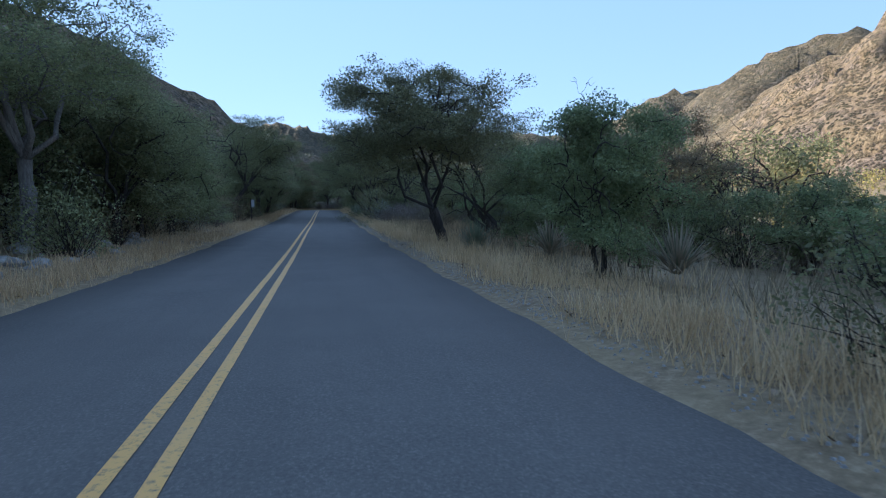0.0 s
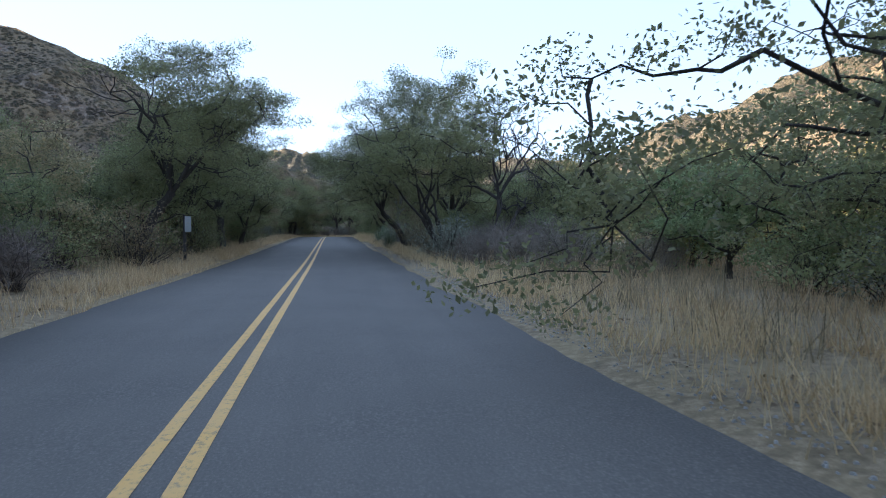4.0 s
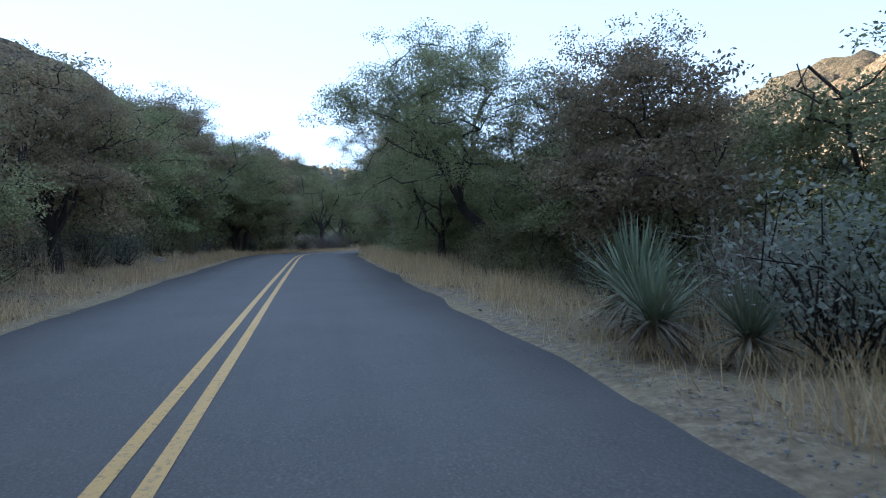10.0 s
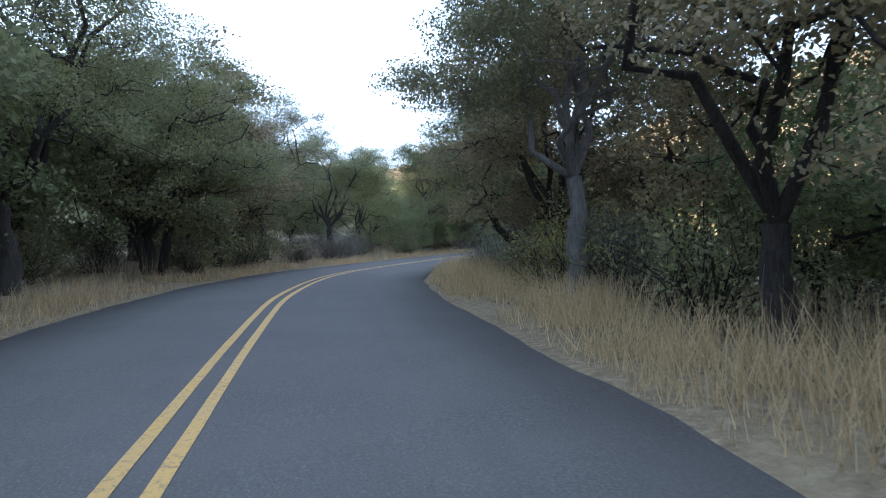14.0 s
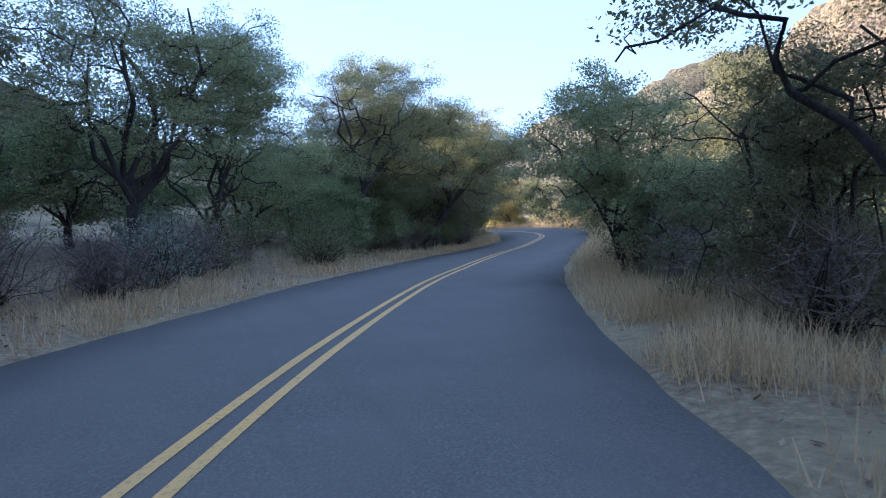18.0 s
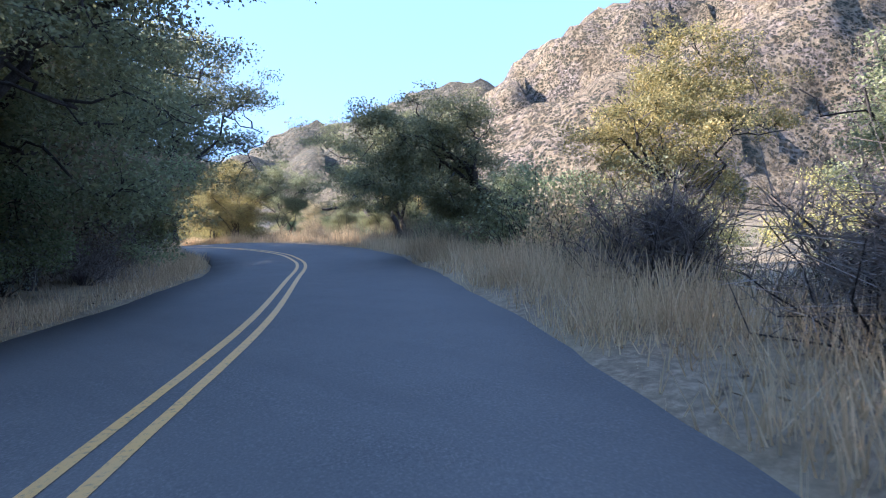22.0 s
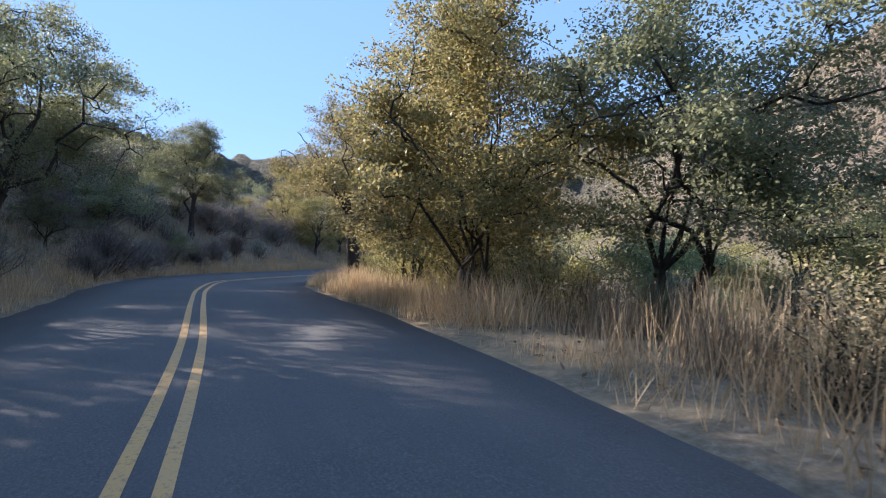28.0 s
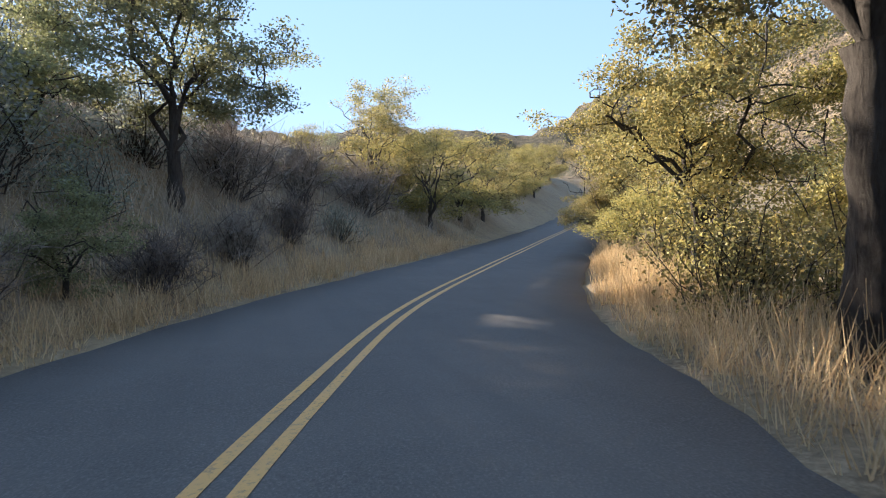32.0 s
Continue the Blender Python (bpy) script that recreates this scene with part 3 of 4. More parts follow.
class Kind:
    """A kind of plant: its meshes are built once and shared by all that stand in the valley."""

    def __init__(self, name, category, label, meshes, names):
        self.name, self.category, self.label, self.meshes, self.names = name, category, label, meshes, names

    def put(self, s, d, scale=1.0, turn=None, tall=1.0, label="", group="", sink=0.0, xy=None):
        x, y, z = place(s, d) if xy is None else (*xy, float(ground_height(*xy)[0]))
        turn = (abs(s) * 77.7 + abs(d) * 131.3) % 360 if turn is None else turn
        m = pose(x, y, z - sink, 0, 0, turn) @ Matrix.Diagonal((scale, scale, scale * tall, 1))
        ob = empty(self.name, m, label or self.label, self.category, group)
        for n, me in zip(self.names, self.meshes):
            part(n, me, ob)
        return ob


def tree_kind(label, *args, **kw):
    return Kind("oak_tree", "tree", label, oak_meshes(*args, **kw), ("trunk", "crown"))


def bush_kind(label, *args, **kw):
    return Kind("shrub", "shrub", label, bush_meshes(*args, **kw), ("woody_base", "foliage"))


OAK_A = tree_kind("grey-green evergreen oak with spreading crown beside the road", 11, 6.0, 2.9, 1.15, 0.17, 320, 150, 0.068, stems=2, lean=(-0.9, 0), low=0.20, spread=0.24)
OAK_B = tree_kind("dense dark green oak in the roadside thicket", 12, 5.5, 2.5, 0.9, 0.14, 300, 150, 0.068, low=0.45, spread=0.24)
OAK_C = tree_kind("tall open oak with crooked limbs beside the road", 13, 7.5, 3.4, 1.7, 0.20, 320, 190, 0.060, hollow=0.62, spread=0.24)
OAK_D = tree_kind("oak with partly browned leaves in the roadside thicket", 14, 6.0, 2.6, 1.0, 0.15, 270, 130, 0.068, leaf_mat=RUST_LEAF, low=0.08, hollow=0.6, spread=0.24)
OAK_E = tree_kind("small bright green oak beside the road", 15, 4.5, 2.2, 0.8, 0.11, 290, 132, 0.078, leaf_mat=GREEN_LEAF, low=0.50, stems=2, spread=0.24)
OAK_G = tree_kind("oak beside the bend, leaves coloured gold as if sunlit", 16, 7.5, 3.2, 0.9, 0.15, 340, 132, 0.078, leaf_mat=GOLD_LEAF, stems=3, low=0.28, spread=0.24)
OAK_L = tree_kind("oak with a leaning trunk and crown reaching over the road", 20, 7.0, 3.3, 1.9, 0.17, 320, 190, 0.060, lean=(-2.4, 0.3), hollow=0.62, spread=0.24)
OAK_M = tree_kind("oak with several heavy dark trunks at the road edge", 21, 7.0, 3.3, 1.2, 0.24, 330, 190, 0.060, stems=4, hollow=0.62, spread=0.24)
OAK_P = tree_kind("tall oak with a pale grey trunk", 22, 7.5, 3.0, 2.2, 0.17, 310, 190, 0.060, bark_mat=PALE_BARK, hollow=0.55, spread=0.24)
OAK_Y = tree_kind("yellow-green oak standing in sunlight", 23, 7.5, 2.8, 1.2, 0.16, 320, 132, 0.078, leaf_mat=GOLD_LEAF, hollow=0.70, spread=0.24)
OAK_T = tree_kind("old oak with a thick dark trunk and wide sunlit crown", 28, 8.0, 3.6, 2.7, 0.27, 340, 132, 0.078, leaf_mat=GOLD_LEAF, hollow=0.65, spread=0.24, lean=(-0.5, 0))
OAK_K = tree_kind("layered oak on top of the dry road bank", 29, 6.6, 2.6, 1.3, 0.17, 320, 132, 0.078, hollow=0.60, spread=0.24)
OAK_S = tree_kind("oak with a long slanting bare trunk and grey-green crown", 30, 5.5, 2.25, 2.4, 0.16, 350, 150, 0.07, lean=(-5.6, 0), low=1.0, hollow=0.62, spread=0.24)
OAK_R = tree_kind("round-crowned grey-green oak with two stems beside the road", 11, 6.0, 2.9, 1.15, 0.17, 380, 200, 0.064, stems=2, lean=(-0.9, 0), low=-0.22, spread=0.24)
OAK_W = tree_kind("dark spreading oak with fanned stems and a thin crown", 43, 5.8, 4.6, 1.1, 0.25, 340, 150, 0.062, lean=(-2.2, 0.3), hollow=0.66, stems=4, low=0.0, spread=0.24, droop=0.10)
OAK_V = tree_kind("old oak with three dark stems parting low beside the road", 41, 7.0, 3.6, 1.7, 0.19, 330, 190, 0.060, lean=(-1.5, -0.5), hollow=0.62, stems=3, low=0.05, spread=0.24)
MID_A = tree_kind("oak in the dense roadside woods", 24, 5.5, 2.7, 0.8, 0.14, 200, 70, 0.104, low=0.45, spread=0.29)
MID_B = tree_kind("dark oak in the dense roadside woods", 25, 5.0, 2.6, 0.6, 0.13, 200, 70, 0.104, leaf_mat=GREEN_LEAF, low=0.55, spread=0.29)
MID_D = tree_kind("browning oak in the dense roadside woods", 26, 5.8, 2.6, 0.9, 0.14, 200, 70, 0.104, leaf_mat=RUST_LEAF, low=0.30, spread=0.29)
MID_G = tree_kind("oak in the woods, leaves coloured gold as if sunlit", 27, 5.5, 2.7, 0.6, 0.14, 200, 70, 0.104, leaf_mat=GOLD_LEAF, low=0.50, spread=0.29)
FAR_A = tree_kind("oak in the wooded valley", 17, 5.5, 2.8, 1.1, 0.15, 70, 34, 0.17, spread=0.48)
FAR_B = tree_kind("oak in the wooded valley", 18, 5.0, 2.8, 0.9, 0.14, 70, 34, 0.17, leaf_mat=GREEN_LEAF, low=0.2, spread=0.45)
FAR_G = tree_kind("oak in the sunlit valley with sun-gold leaf colour", 19, 5.0, 2.7, 0.9, 0.14, 70, 34, 0.17, leaf_mat=GOLD_LEAF, low=0.2, spread=0.45)
SHRUB_A = bush_kind("grey-green shrub at the edge of the thicket", 31, 1.4, 1.2, 60, 36, 0.062, GREY_LEAF)
SHRUB_B = bush_kind("dark green leafy shrub under the oaks", 32, 2.0, 1.5, 64, 40, 0.075, OAK_LEAF)
SHRUB_C = bush_kind("leafless tangled shrub of dry twigs", 33, 1.6, 1.4, 60, 0, 0, TWIG, DEAD_BARK, bare=34)
SHRUB_G = bush_kind("yellow-leaved shrub at the road edge", 34, 1.5, 1.3, 64, 40, 0.068, GOLD_LEAF)
SHRUB_D = bush_kind("brown half-dead shrub at the edge of the thicket", 35, 1.6, 1.3, 56, 32, 0.07, RUST_LEAF, DEAD_BARK)

LOW_A = bush_kind("grey-green shrub in the undergrowth", 36, 1.5, 1.4, 34, 18, 0.12, GREY_LEAF)
LOW_B = bush_kind("dark green shrub in the undergrowth", 37, 1.9, 1.5, 36, 18, 0.14, OAK_LEAF)


def grass_patch(name, label, mat, s, d, h, wide, seed, lean=0.3):
    """Single blades at stations s and offsets d, of heights h."""
    rnd = np.random.RandomState(seed)
    x, y = np.interp(s, STATION, LINE[:, 0]), np.interp(s, STATION, LINE[:, 1])
    rx, ry = np.interp(s, STATION, RIGHT[:, 0]), np.interp(s, STATION, RIGHT[:, 1])
    x, y = x + rx * d, y + ry * d
    # thin and short in patches
    bare = waves(x, y, 4.5, seed)
    keep = rnd.uniform(0, 1, len(x)) < 0.62 + 0.75 * bare
    x, y, h = x[keep], y[keep], h[keep] * np.clip(0.85 + 0.4 * waves(x[keep], y[keep], 2.2, seed + 1), 0.5, 1.3)
    # tufts: blades gather round a few roots
    foot = np.c_[x, y, ground_height(x, y) - 0.03]
    tip = foot + np.c_[rnd.normal(0, lean, (len(x), 2)) * h[:, None], h]
    a = rnd.uniform(0, 6.283, len(x))
    wd = np.c_[np.cos(a), np.sin(a), 0 * a] * (wide * rnd.uniform(0.6, 1.3, (len(x), 1)))
    v = np.stack([foot - wd, foot + wd, tip + wd * 0.25, tip - wd * 0.25], 1).reshape(-1, 3)
    ob = new(name, mesh_from(name, v, np.arange(len(v)).reshape(-1, 4), mat))
    return tagged(ob, label, "grass", kind="stuff")


def tufted(rnd, n, s0, s1, width, tuft=9, size=0.10):
    """Stations and distances from the paving, gathered in tufts."""
    m = n // tuft
    s, w = rnd.uniform(s0, s1, m), rnd.gamma(2.0, width, m)
    return np.repeat(s, tuft) + rnd.normal(0, size, m * tuft), np.abs(np.repeat(w, tuft) + rnd.normal(0, size, m * tuft)) + 0.04


def verge_grass():
    """Straw-coloured grass along both verges."""
    rnd = np.random.RandomState(50)
    s, w = tufted(rnd, 190000, -6, 240, 0.72)
    # between stations 171 and 187 bright straw is thinned in place of shade
    bare = np.where(s < 78, smooth(w, 0.25, 1.0) * 0.95 + 0.05, 1) * np.where((s > 171) & (s < 187), 0.35, 1) * np.where((s > 40) & (s < 58), 0.45, 1)
    keep = rnd.uniform(0, 1, len(s)) < bare
    s, w = s[keep], w[keep]
    h = rnd.uniform(0.16, 0.50, len(s)) * (0.5 + 0.5 * smooth(w, 0.05, 0.9)) * (1 + 0.35 * smooth(s, 76, 90) + 0.25 * smooth(s, 140, 150))
    grass_patch("grass", "tall straw-coloured dry grass along the road verge", STRAW, s, w + HALF_RIGHT + 0.05, h, 0.0068, 51)
    s, w = tufted(rnd, 125000, -6, 240, 0.62)
    h = rnd.uniform(0.14, 0.42, len(s)) * (0.5 + 0.5 * smooth(w, 0.05, 0.9))
    grass_patch("grass", "short straw-coloured dry grass along the road verge", STRAW, s, -(w + HALF_LEFT + 0.05), h, 0.0068, 52)
    s, w = tufted(rnd, 30000, 160, 235, 0.55)
    grass_patch("grass", "tall straw-coloured dry grass below the road bank", STRAW, s, -(w + HALF_LEFT + 0.1), rnd.uniform(0.25, 0.65, len(s)), 0.007, 59)
    # coarser grey-green weeds between the grass and the trees
    for side, n, seed in ((1, 42000, 53), (-1, 26000, 54)):
        s, w = tufted(rnd, n, -6, 215, 1.5, 14, 0.16)
        h = rnd.uniform(0.35, 0.95, len(s)) * smooth(w, 0.8, 2.2)
        keep = h > 0.15
        grass_patch("weeds", "coarse grey-green weeds and stalks below the trees", GREEN_GRASS, s[keep], side * (w[keep] + 3.5), h[keep], 0.008, seed, 0.3)
    m = 700
    s, w = np.repeat(rnd.uniform(161, 190, m), 12) + rnd.normal(0, 0.12, m * 12), np.repeat(rnd.uniform(1.3, 4.2, m), 12) + rnd.normal(0, 0.12, m * 12)
    grass_patch("weeds", "tall grey-green reedy grass beside the bend", GREEN_GRASS, s, w + HALF_RIGHT, rnd.uniform(0.5, 1.1, len(s)), 0.007, 57, 0.16)
    # dry growth on the cutting
    s, w = tufted(rnd, 110000, 158, 245, 3.4, 12, 0.16)
    grass_patch("bank_grass", "grey dry grass and brush on the steep road bank", DRY_BRUSH, s, -(w + 4.2), rnd.uniform(0.2, 0.8, len(s)), 0.010, 55, 0.45)


def at(x, y):
    return dict(s=x * 3.1 + y, d=x, xy=(x, y))


def dead_tree_meshes(seed, h, reach, girth, lean=(0, 0), limbs=6):
    """A bare tree: trunk with its heavy limbs, and the fine twigs that hang from them."""
    rnd = np.random.RandomState(seed)
    heavy, fine = [], []

    def grow(p, d, length, rad, level):
        n = 6
        q = bend(rnd, p, p + d * length, n, 0.5 if level else 0.3)
        (heavy if level < 3 else fine).append((q, np.linspace(rad, rad * 0.55, n)))
        if level >= 5:
            return
        kids = limbs if level == 0 else 3
        for k in range(kids):
            i = n - 1 if k == 0 else rnd.randint(2, n)
            v = d + rnd.normal(0, 0.62, 3)
            v[2] += 0.1 if level < 2 else -0.35
            v /= np.linalg.norm(v)
            grow(q[i], v, length * rnd.uniform(0.5, 0.8), max(0.006, rad * (0.6 if k else 0.55)), level + 1)

    top = np.array([lean[0], lean[1], h * 0.36])
    grow(np.array([0, 0, -0.3]), top / np.linalg.norm(top), np.linalg.norm(top), girth, 0)
    hv, hf = tubes(heavy)
    fv, ff = tubes(fine)
    k = h / max(1e-3, hv[:, 2].max(), fv[:, 2].max())
    w = min(1.0, reach / max(1e-3, np.abs(fv[:, :2]).max()))
    out = []
    for name, v, f in (("trunk", hv, hf), ("twig_spray", fv, ff)):
        v[:, 2] *= k
        v[:, :2] *= w
        out.append(mesh_from(name, v, f, DEAD_BARK, True))
    return out


def dead_tree(x, y, label, meshes, turn=0, scale=1.0):
    ob = empty("dead_tree", pose(x, y, float(ground_height(x, y)[0]), 0, 0, turn) @ Matrix.Scale(scale, 4), label, "dead tree")
    part("trunk", meshes[0], ob)
    tagged(part("twig_spray", meshes[1], ob), "fine bare drooping twigs", kind="stuff")
    return ob


def blades(seed, n, length, width, spread, lift, mat, sag=0.2):
    """A rosette of stiff pointed leaves."""
    rnd = np.random.RandomState(seed)
    a, e = rnd.uniform(0, 6.283, n), rnd.uniform(spread[0], spread[1], n)
    L = length * rnd.uniform(0.75, 1.1, n)
    d = np.c_[np.cos(a) * np.cos(e), np.sin(a) * np.cos(e), np.sin(e)]
    side = np.c_[-np.sin(a), np.cos(a), 0 * a] * width
    root = np.c_[0.05 * np.cos(a), 0.05 * np.sin(a), np.full(n, lift) + rnd.uniform(-0.05, 0.05, n)]
    mid = root + d * L[:, None] * 0.45
    tip = root + d * L[:, None] - np.c_[0 * a, 0 * a, sag * L * np.cos(e)]
    v = np.stack([root - side * 0.6, root + side * 0.6, mid + side, mid - side, mid - side, mid + side, tip + side * 0.1, tip - side * 0.1], 1).reshape(-1, 3)
    return mesh_from("rosette", v, np.arange(len(v)).reshape(-1, 4), mat)


YUCCA = Kind("yucca", "yucca", "spiky green yucca with dry lower leaves on the verge", (blades(71, 130, 0.72, 0.016, (0.1, 1.5), 0.35, BLADE, 0.05), blades(72, 90, 0.62, 0.015, (-0.9, 0.15), 0.35, DRY_BLADE, 0.1)), ("green_rosette", "dry_skirt"))
DRY_YUCCA = Kind("yucca", "yucca", "pale half-dry yucca rosette in the grass", (blades(73, 150, 0.85, 0.018, (0.15, 1.5), 0.25, DRY_BLADE, 0.08), blades(74, 60, 0.6, 0.016, (0.6, 1.5), 0.3, BLADE, 0.05)), ("dry_rosette", "green_heart"))
BEARGRASS = Kind("beargrass", "grass clump", "rounded grey-green beargrass clump on the verge", (blades(75, 420, 1.0, 0.007, (0.35, 1.5), 0.05, BLADE, 0.28), blades(76, 160, 0.8, 0.007, (0.1, 0.9), 0.05, DRY_BLADE, 0.35)), ("green_leaf_tuft", "dry_leaf_tuft"))


# ---- trees of the straight, from its start on ----
OAK_P.put(**at(-7.6, 18.6), scale=1.22, turn=40, tall=0.88, label="tall oak with a pale forked trunk above the rocky bank")
OAK_R.put(**at(4.3, 21.4), scale=1.04, turn=5)
OAK_E.put(**at(7.0, 18.5), scale=0.78, turn=80, tall=0.95)
OAK_D.put(**at(10.2, 17.6), scale=0.74, turn=5)
OAK_E.put(**at(5.2, 11.2), scale=0.66, turn=200, tall=1.1, label="dense dark green young oak at the edge of the grass")
OAK_W.put(**at(8.7, 29.3), scale=1.0, turn=5)
for x, y, k in ((15, 40, 0.7), (19, 45, 0.8), (24, 38, 0.8), (17, 52, 0.75), (23, 55, 0.85), (28, 47, 0.9), (13.5, 46.5, 0.6), (21, 62, 0.9), (26, 31, 0.75), (18, 33, 0.65)):
    MID_G.put(**at(x, y), scale=k)
DEAD_A = dead_tree_meshes(81, 6.2, 2.0, 0.12, (-0.6, 0.3), 5)
DEAD_B = dead_tree_meshes(86, 6.0, 3.4, 0.095, (0.5, 0.2), 8)
dead_tree(9.6, 21.2, "bare grey dead tree with crooked limbs among the shrubs", DEAD_A, 0, 1.0)
dead_tree(12.5, 17.5, "fallen bare limbs of a dead oak", DEAD_B, 200, 0.6)
dead_tree(16.8, 126.6, "bare dead oak behind the roadside shrubs", DEAD_A, 150, 0.78)
dead_tree(6.2, 49.4, "large leafless oak with drooping fine twigs", DEAD_B, 30, 1.08)
OAK_V.put(**at(5.2, 52.5), scale=1.08, turn=0)
OAK_C.put(**at(6.0, 56.2), scale=0.95, turn=60)
OAK_L.put(**at(4.8, 61.4), scale=1.0, turn=10)
OAK_P.put(**at(4.3, 65.3), scale=0.95, turn=120)
OAK_L.put(**at(-7.4, 51.0), scale=1.1, turn=165)
OAK_M.put(**at(-6.2, 56.5), scale=1.0, turn=170)
OAK_C.put(**at(-5.8, 62.2), scale=1.12, turn=70, tall=0.92)
OAK_A.put(**at(-5.8, 68.5), scale=0.92, turn=200)
OAK_A.put(**at(-6.4, 75.0), scale=0.6, turn=240)
OAK_D.put(**at(-6.2, 83.0), scale=0.88, turn=140)
OAK_A.put(**at(-6.0, 89.5), scale=1.05, turn=30)
OAK_L.put(**at(6.3, 83.2), scale=0.98, turn=20)
OAK_D.put(**at(6.2, 75.8), scale=0.82, turn=30)
OAK_B.put(**at(6.8, 79.5), scale=0.98, turn=110)
OAK_B.put(**at(5.2, 88.8), scale=1.1, turn=10)
OAK_D.put(**at(5.4, 96.0), scale=1.2, turn=60)
OAK_P.put(**at(4.7, 99.9), scale=0.95, turn=250)
OAK_D.put(**at(6.2, 104.5), scale=1.27, turn=300)
OAK_D.put(**at(-6.2, 96.0), scale=1.2, turn=60)
OAK_C.put(**at(-5.9, 104.5), scale=1.13, turn=20)
OAK_A.put(**at(-4.8, 112.5), scale=1.28, turn=100)
OAK_D.put(**at(-3.6, 118.0), scale=1.25, turn=200)
OAK_C.put(**at(-2.2, 124.5), scale=1.15, turn=100)
# ---- the right-hand bend ----
OAK_M.put(**at(9.6, 117.0), scale=1.2, turn=80)
OAK_B.put(**at(10.8, 119.8), scale=0.75, turn=40)
MID_B.put(**at(14.5, 122.5), scale=0.75)
OAK_A.put(**at(13.0, 126.6), scale=0.86, turn=20)
OAK_B.put(**at(-6.6, 22.6), scale=1.1, turn=15)
OAK_A.put(**at(-6.9, 26.2), scale=1.05, turn=75)
OAK_B.put(**at(-6.5, 30.0), scale=1.16, turn=140)
OAK_B.put(**at(-7.0, 34.0), scale=0.95, turn=260)
OAK_E.put(**at(12.3, 124.4), scale=0.5, turn=20)
OAK_B.put(**at(16.6, 129.2), scale=0.55, turn=20)
OAK_C.put(**at(1.4, 132.0), scale=1.08, turn=10)
OAK_M.put(**at(3.8, 135.6), scale=1.1, turn=150)
OAK_L.put(**at(7.6, 141.6), scale=1.2, turn=175)
OAK_C.put(**at(11.0, 145.2), scale=1.15, turn=310)
OAK_B.put(**at(16.0, 149.0), scale=1.5, turn=30)
OAK_L.put(**at(14.4, 147.6), scale=1.08, turn=143)
OAK_L.put(**at(7.6, 109.6), scale=0.8, turn=5)
for s, d, k in ((139.0, -6.4, 0.7), (143.0, -6.6, 0.85), (146.5, -6.2, 0.9), (150.0, -6.6, 1.0), (153.5, -6.4, 0.95)):
    OAK_E.put(s, d, k, label="low green oak in front of the roadside woods")
OAK_B.put(**at(20.5, 159.0), scale=1.75, turn=130)
OAK_A.put(**at(23.8, 163.5), scale=1.6, turn=200)
OAK_B.put(**at(19.0, 132.0), scale=0.7, turn=60)
OAK_M.put(**at(22.4, 132.2), scale=1.08, turn=160)
OAK_B.put(**at(25.5, 137.0), scale=0.8, turn=260)
OAK_Y.put(**at(32.6, 144.6), scale=0.95, turn=20)
MID_B.put(**at(32.6, 148.6), scale=0.7)
MID_B.put(**at(33.8, 151.6), scale=0.82)
MID_A.put(**at(30.6, 149.4), scale=0.5)
OAK_S.put(**at(32.0, 146.3), turn=-38)
OAK_A.put(**at(35.6, 160.0), scale=1.14, turn=300, tall=1.06, label="grey-green oak with shaggy bark standing in the sun")


def snag(x, y, turn, size):
    """A dead oak: one thick limb bent over to a broken hook, one lying out sideways."""
    rnd = np.random.RandomState(91)
    ob = empty("dead_tree", pose(x, y, float(ground_height(x, y)[0]), 0, 0, turn) @ Matrix.Scale(size, 4), "broken dead oak with one hooked bare limb", "dead tree")

    def limb(points, r0, r1):
        p = np.vstack([bend(rnd, a, b, 4, 0.25)[:-1] for a, b in zip(points[:-1], points[1:])] + [points[-1]])
        return p, np.linspace(r0, r1, len(p)) * rnd.uniform(0.85, 1.15, len(p))

    main = [np.array(q, float) for q in ((0.1, 0, -0.3), (0.05, 0, 1.3), (-0.35, 0.05, 2.0), (-0.95, 0.1, 2.55), (-1.5, 0.15, 3.0), (-1.72, 0.1, 3.45), (-1.8, 0.05, 3.72), (-2.0, 0, 3.62))]
    side = [np.array(q, float) for q in ((-0.35, 0, 1.95), (-0.75, -0.15, 2.2), (-1.2, -0.3, 2.25), (-1.75, -0.5, 1.95), (-2.6, -0.6, 1.85))]
    twig_paths = []
    for k in range(40):
        a = main[6] + rnd.normal(0, 0.12, 3) if k < 22 else side[rnd.randint(2, 5)]
        twig_paths.append((bend(rnd, a, a + rnd.normal(0, 0.45, 3) + (0.4 * (k < 22), 0, 0.12), 6, 0.9), np.linspace(0.014, 0.004, 6)))
    for name, paths in (("trunk", [limb(main, 0.21, 0.115)]), ("limb", [limb(side, 0.15, 0.045)]), ("twig_spray", twig_paths)):
        tv, tf = tubes(paths, 9)
        piece = part(name, mesh_from(name, tv, tf, DEAD_BARK, True), ob)
        if name == "twig_spray":
            tagged(piece, "fine broken twigs", kind="stuff")


snag(37.7, 165.7, -36, 1.12)
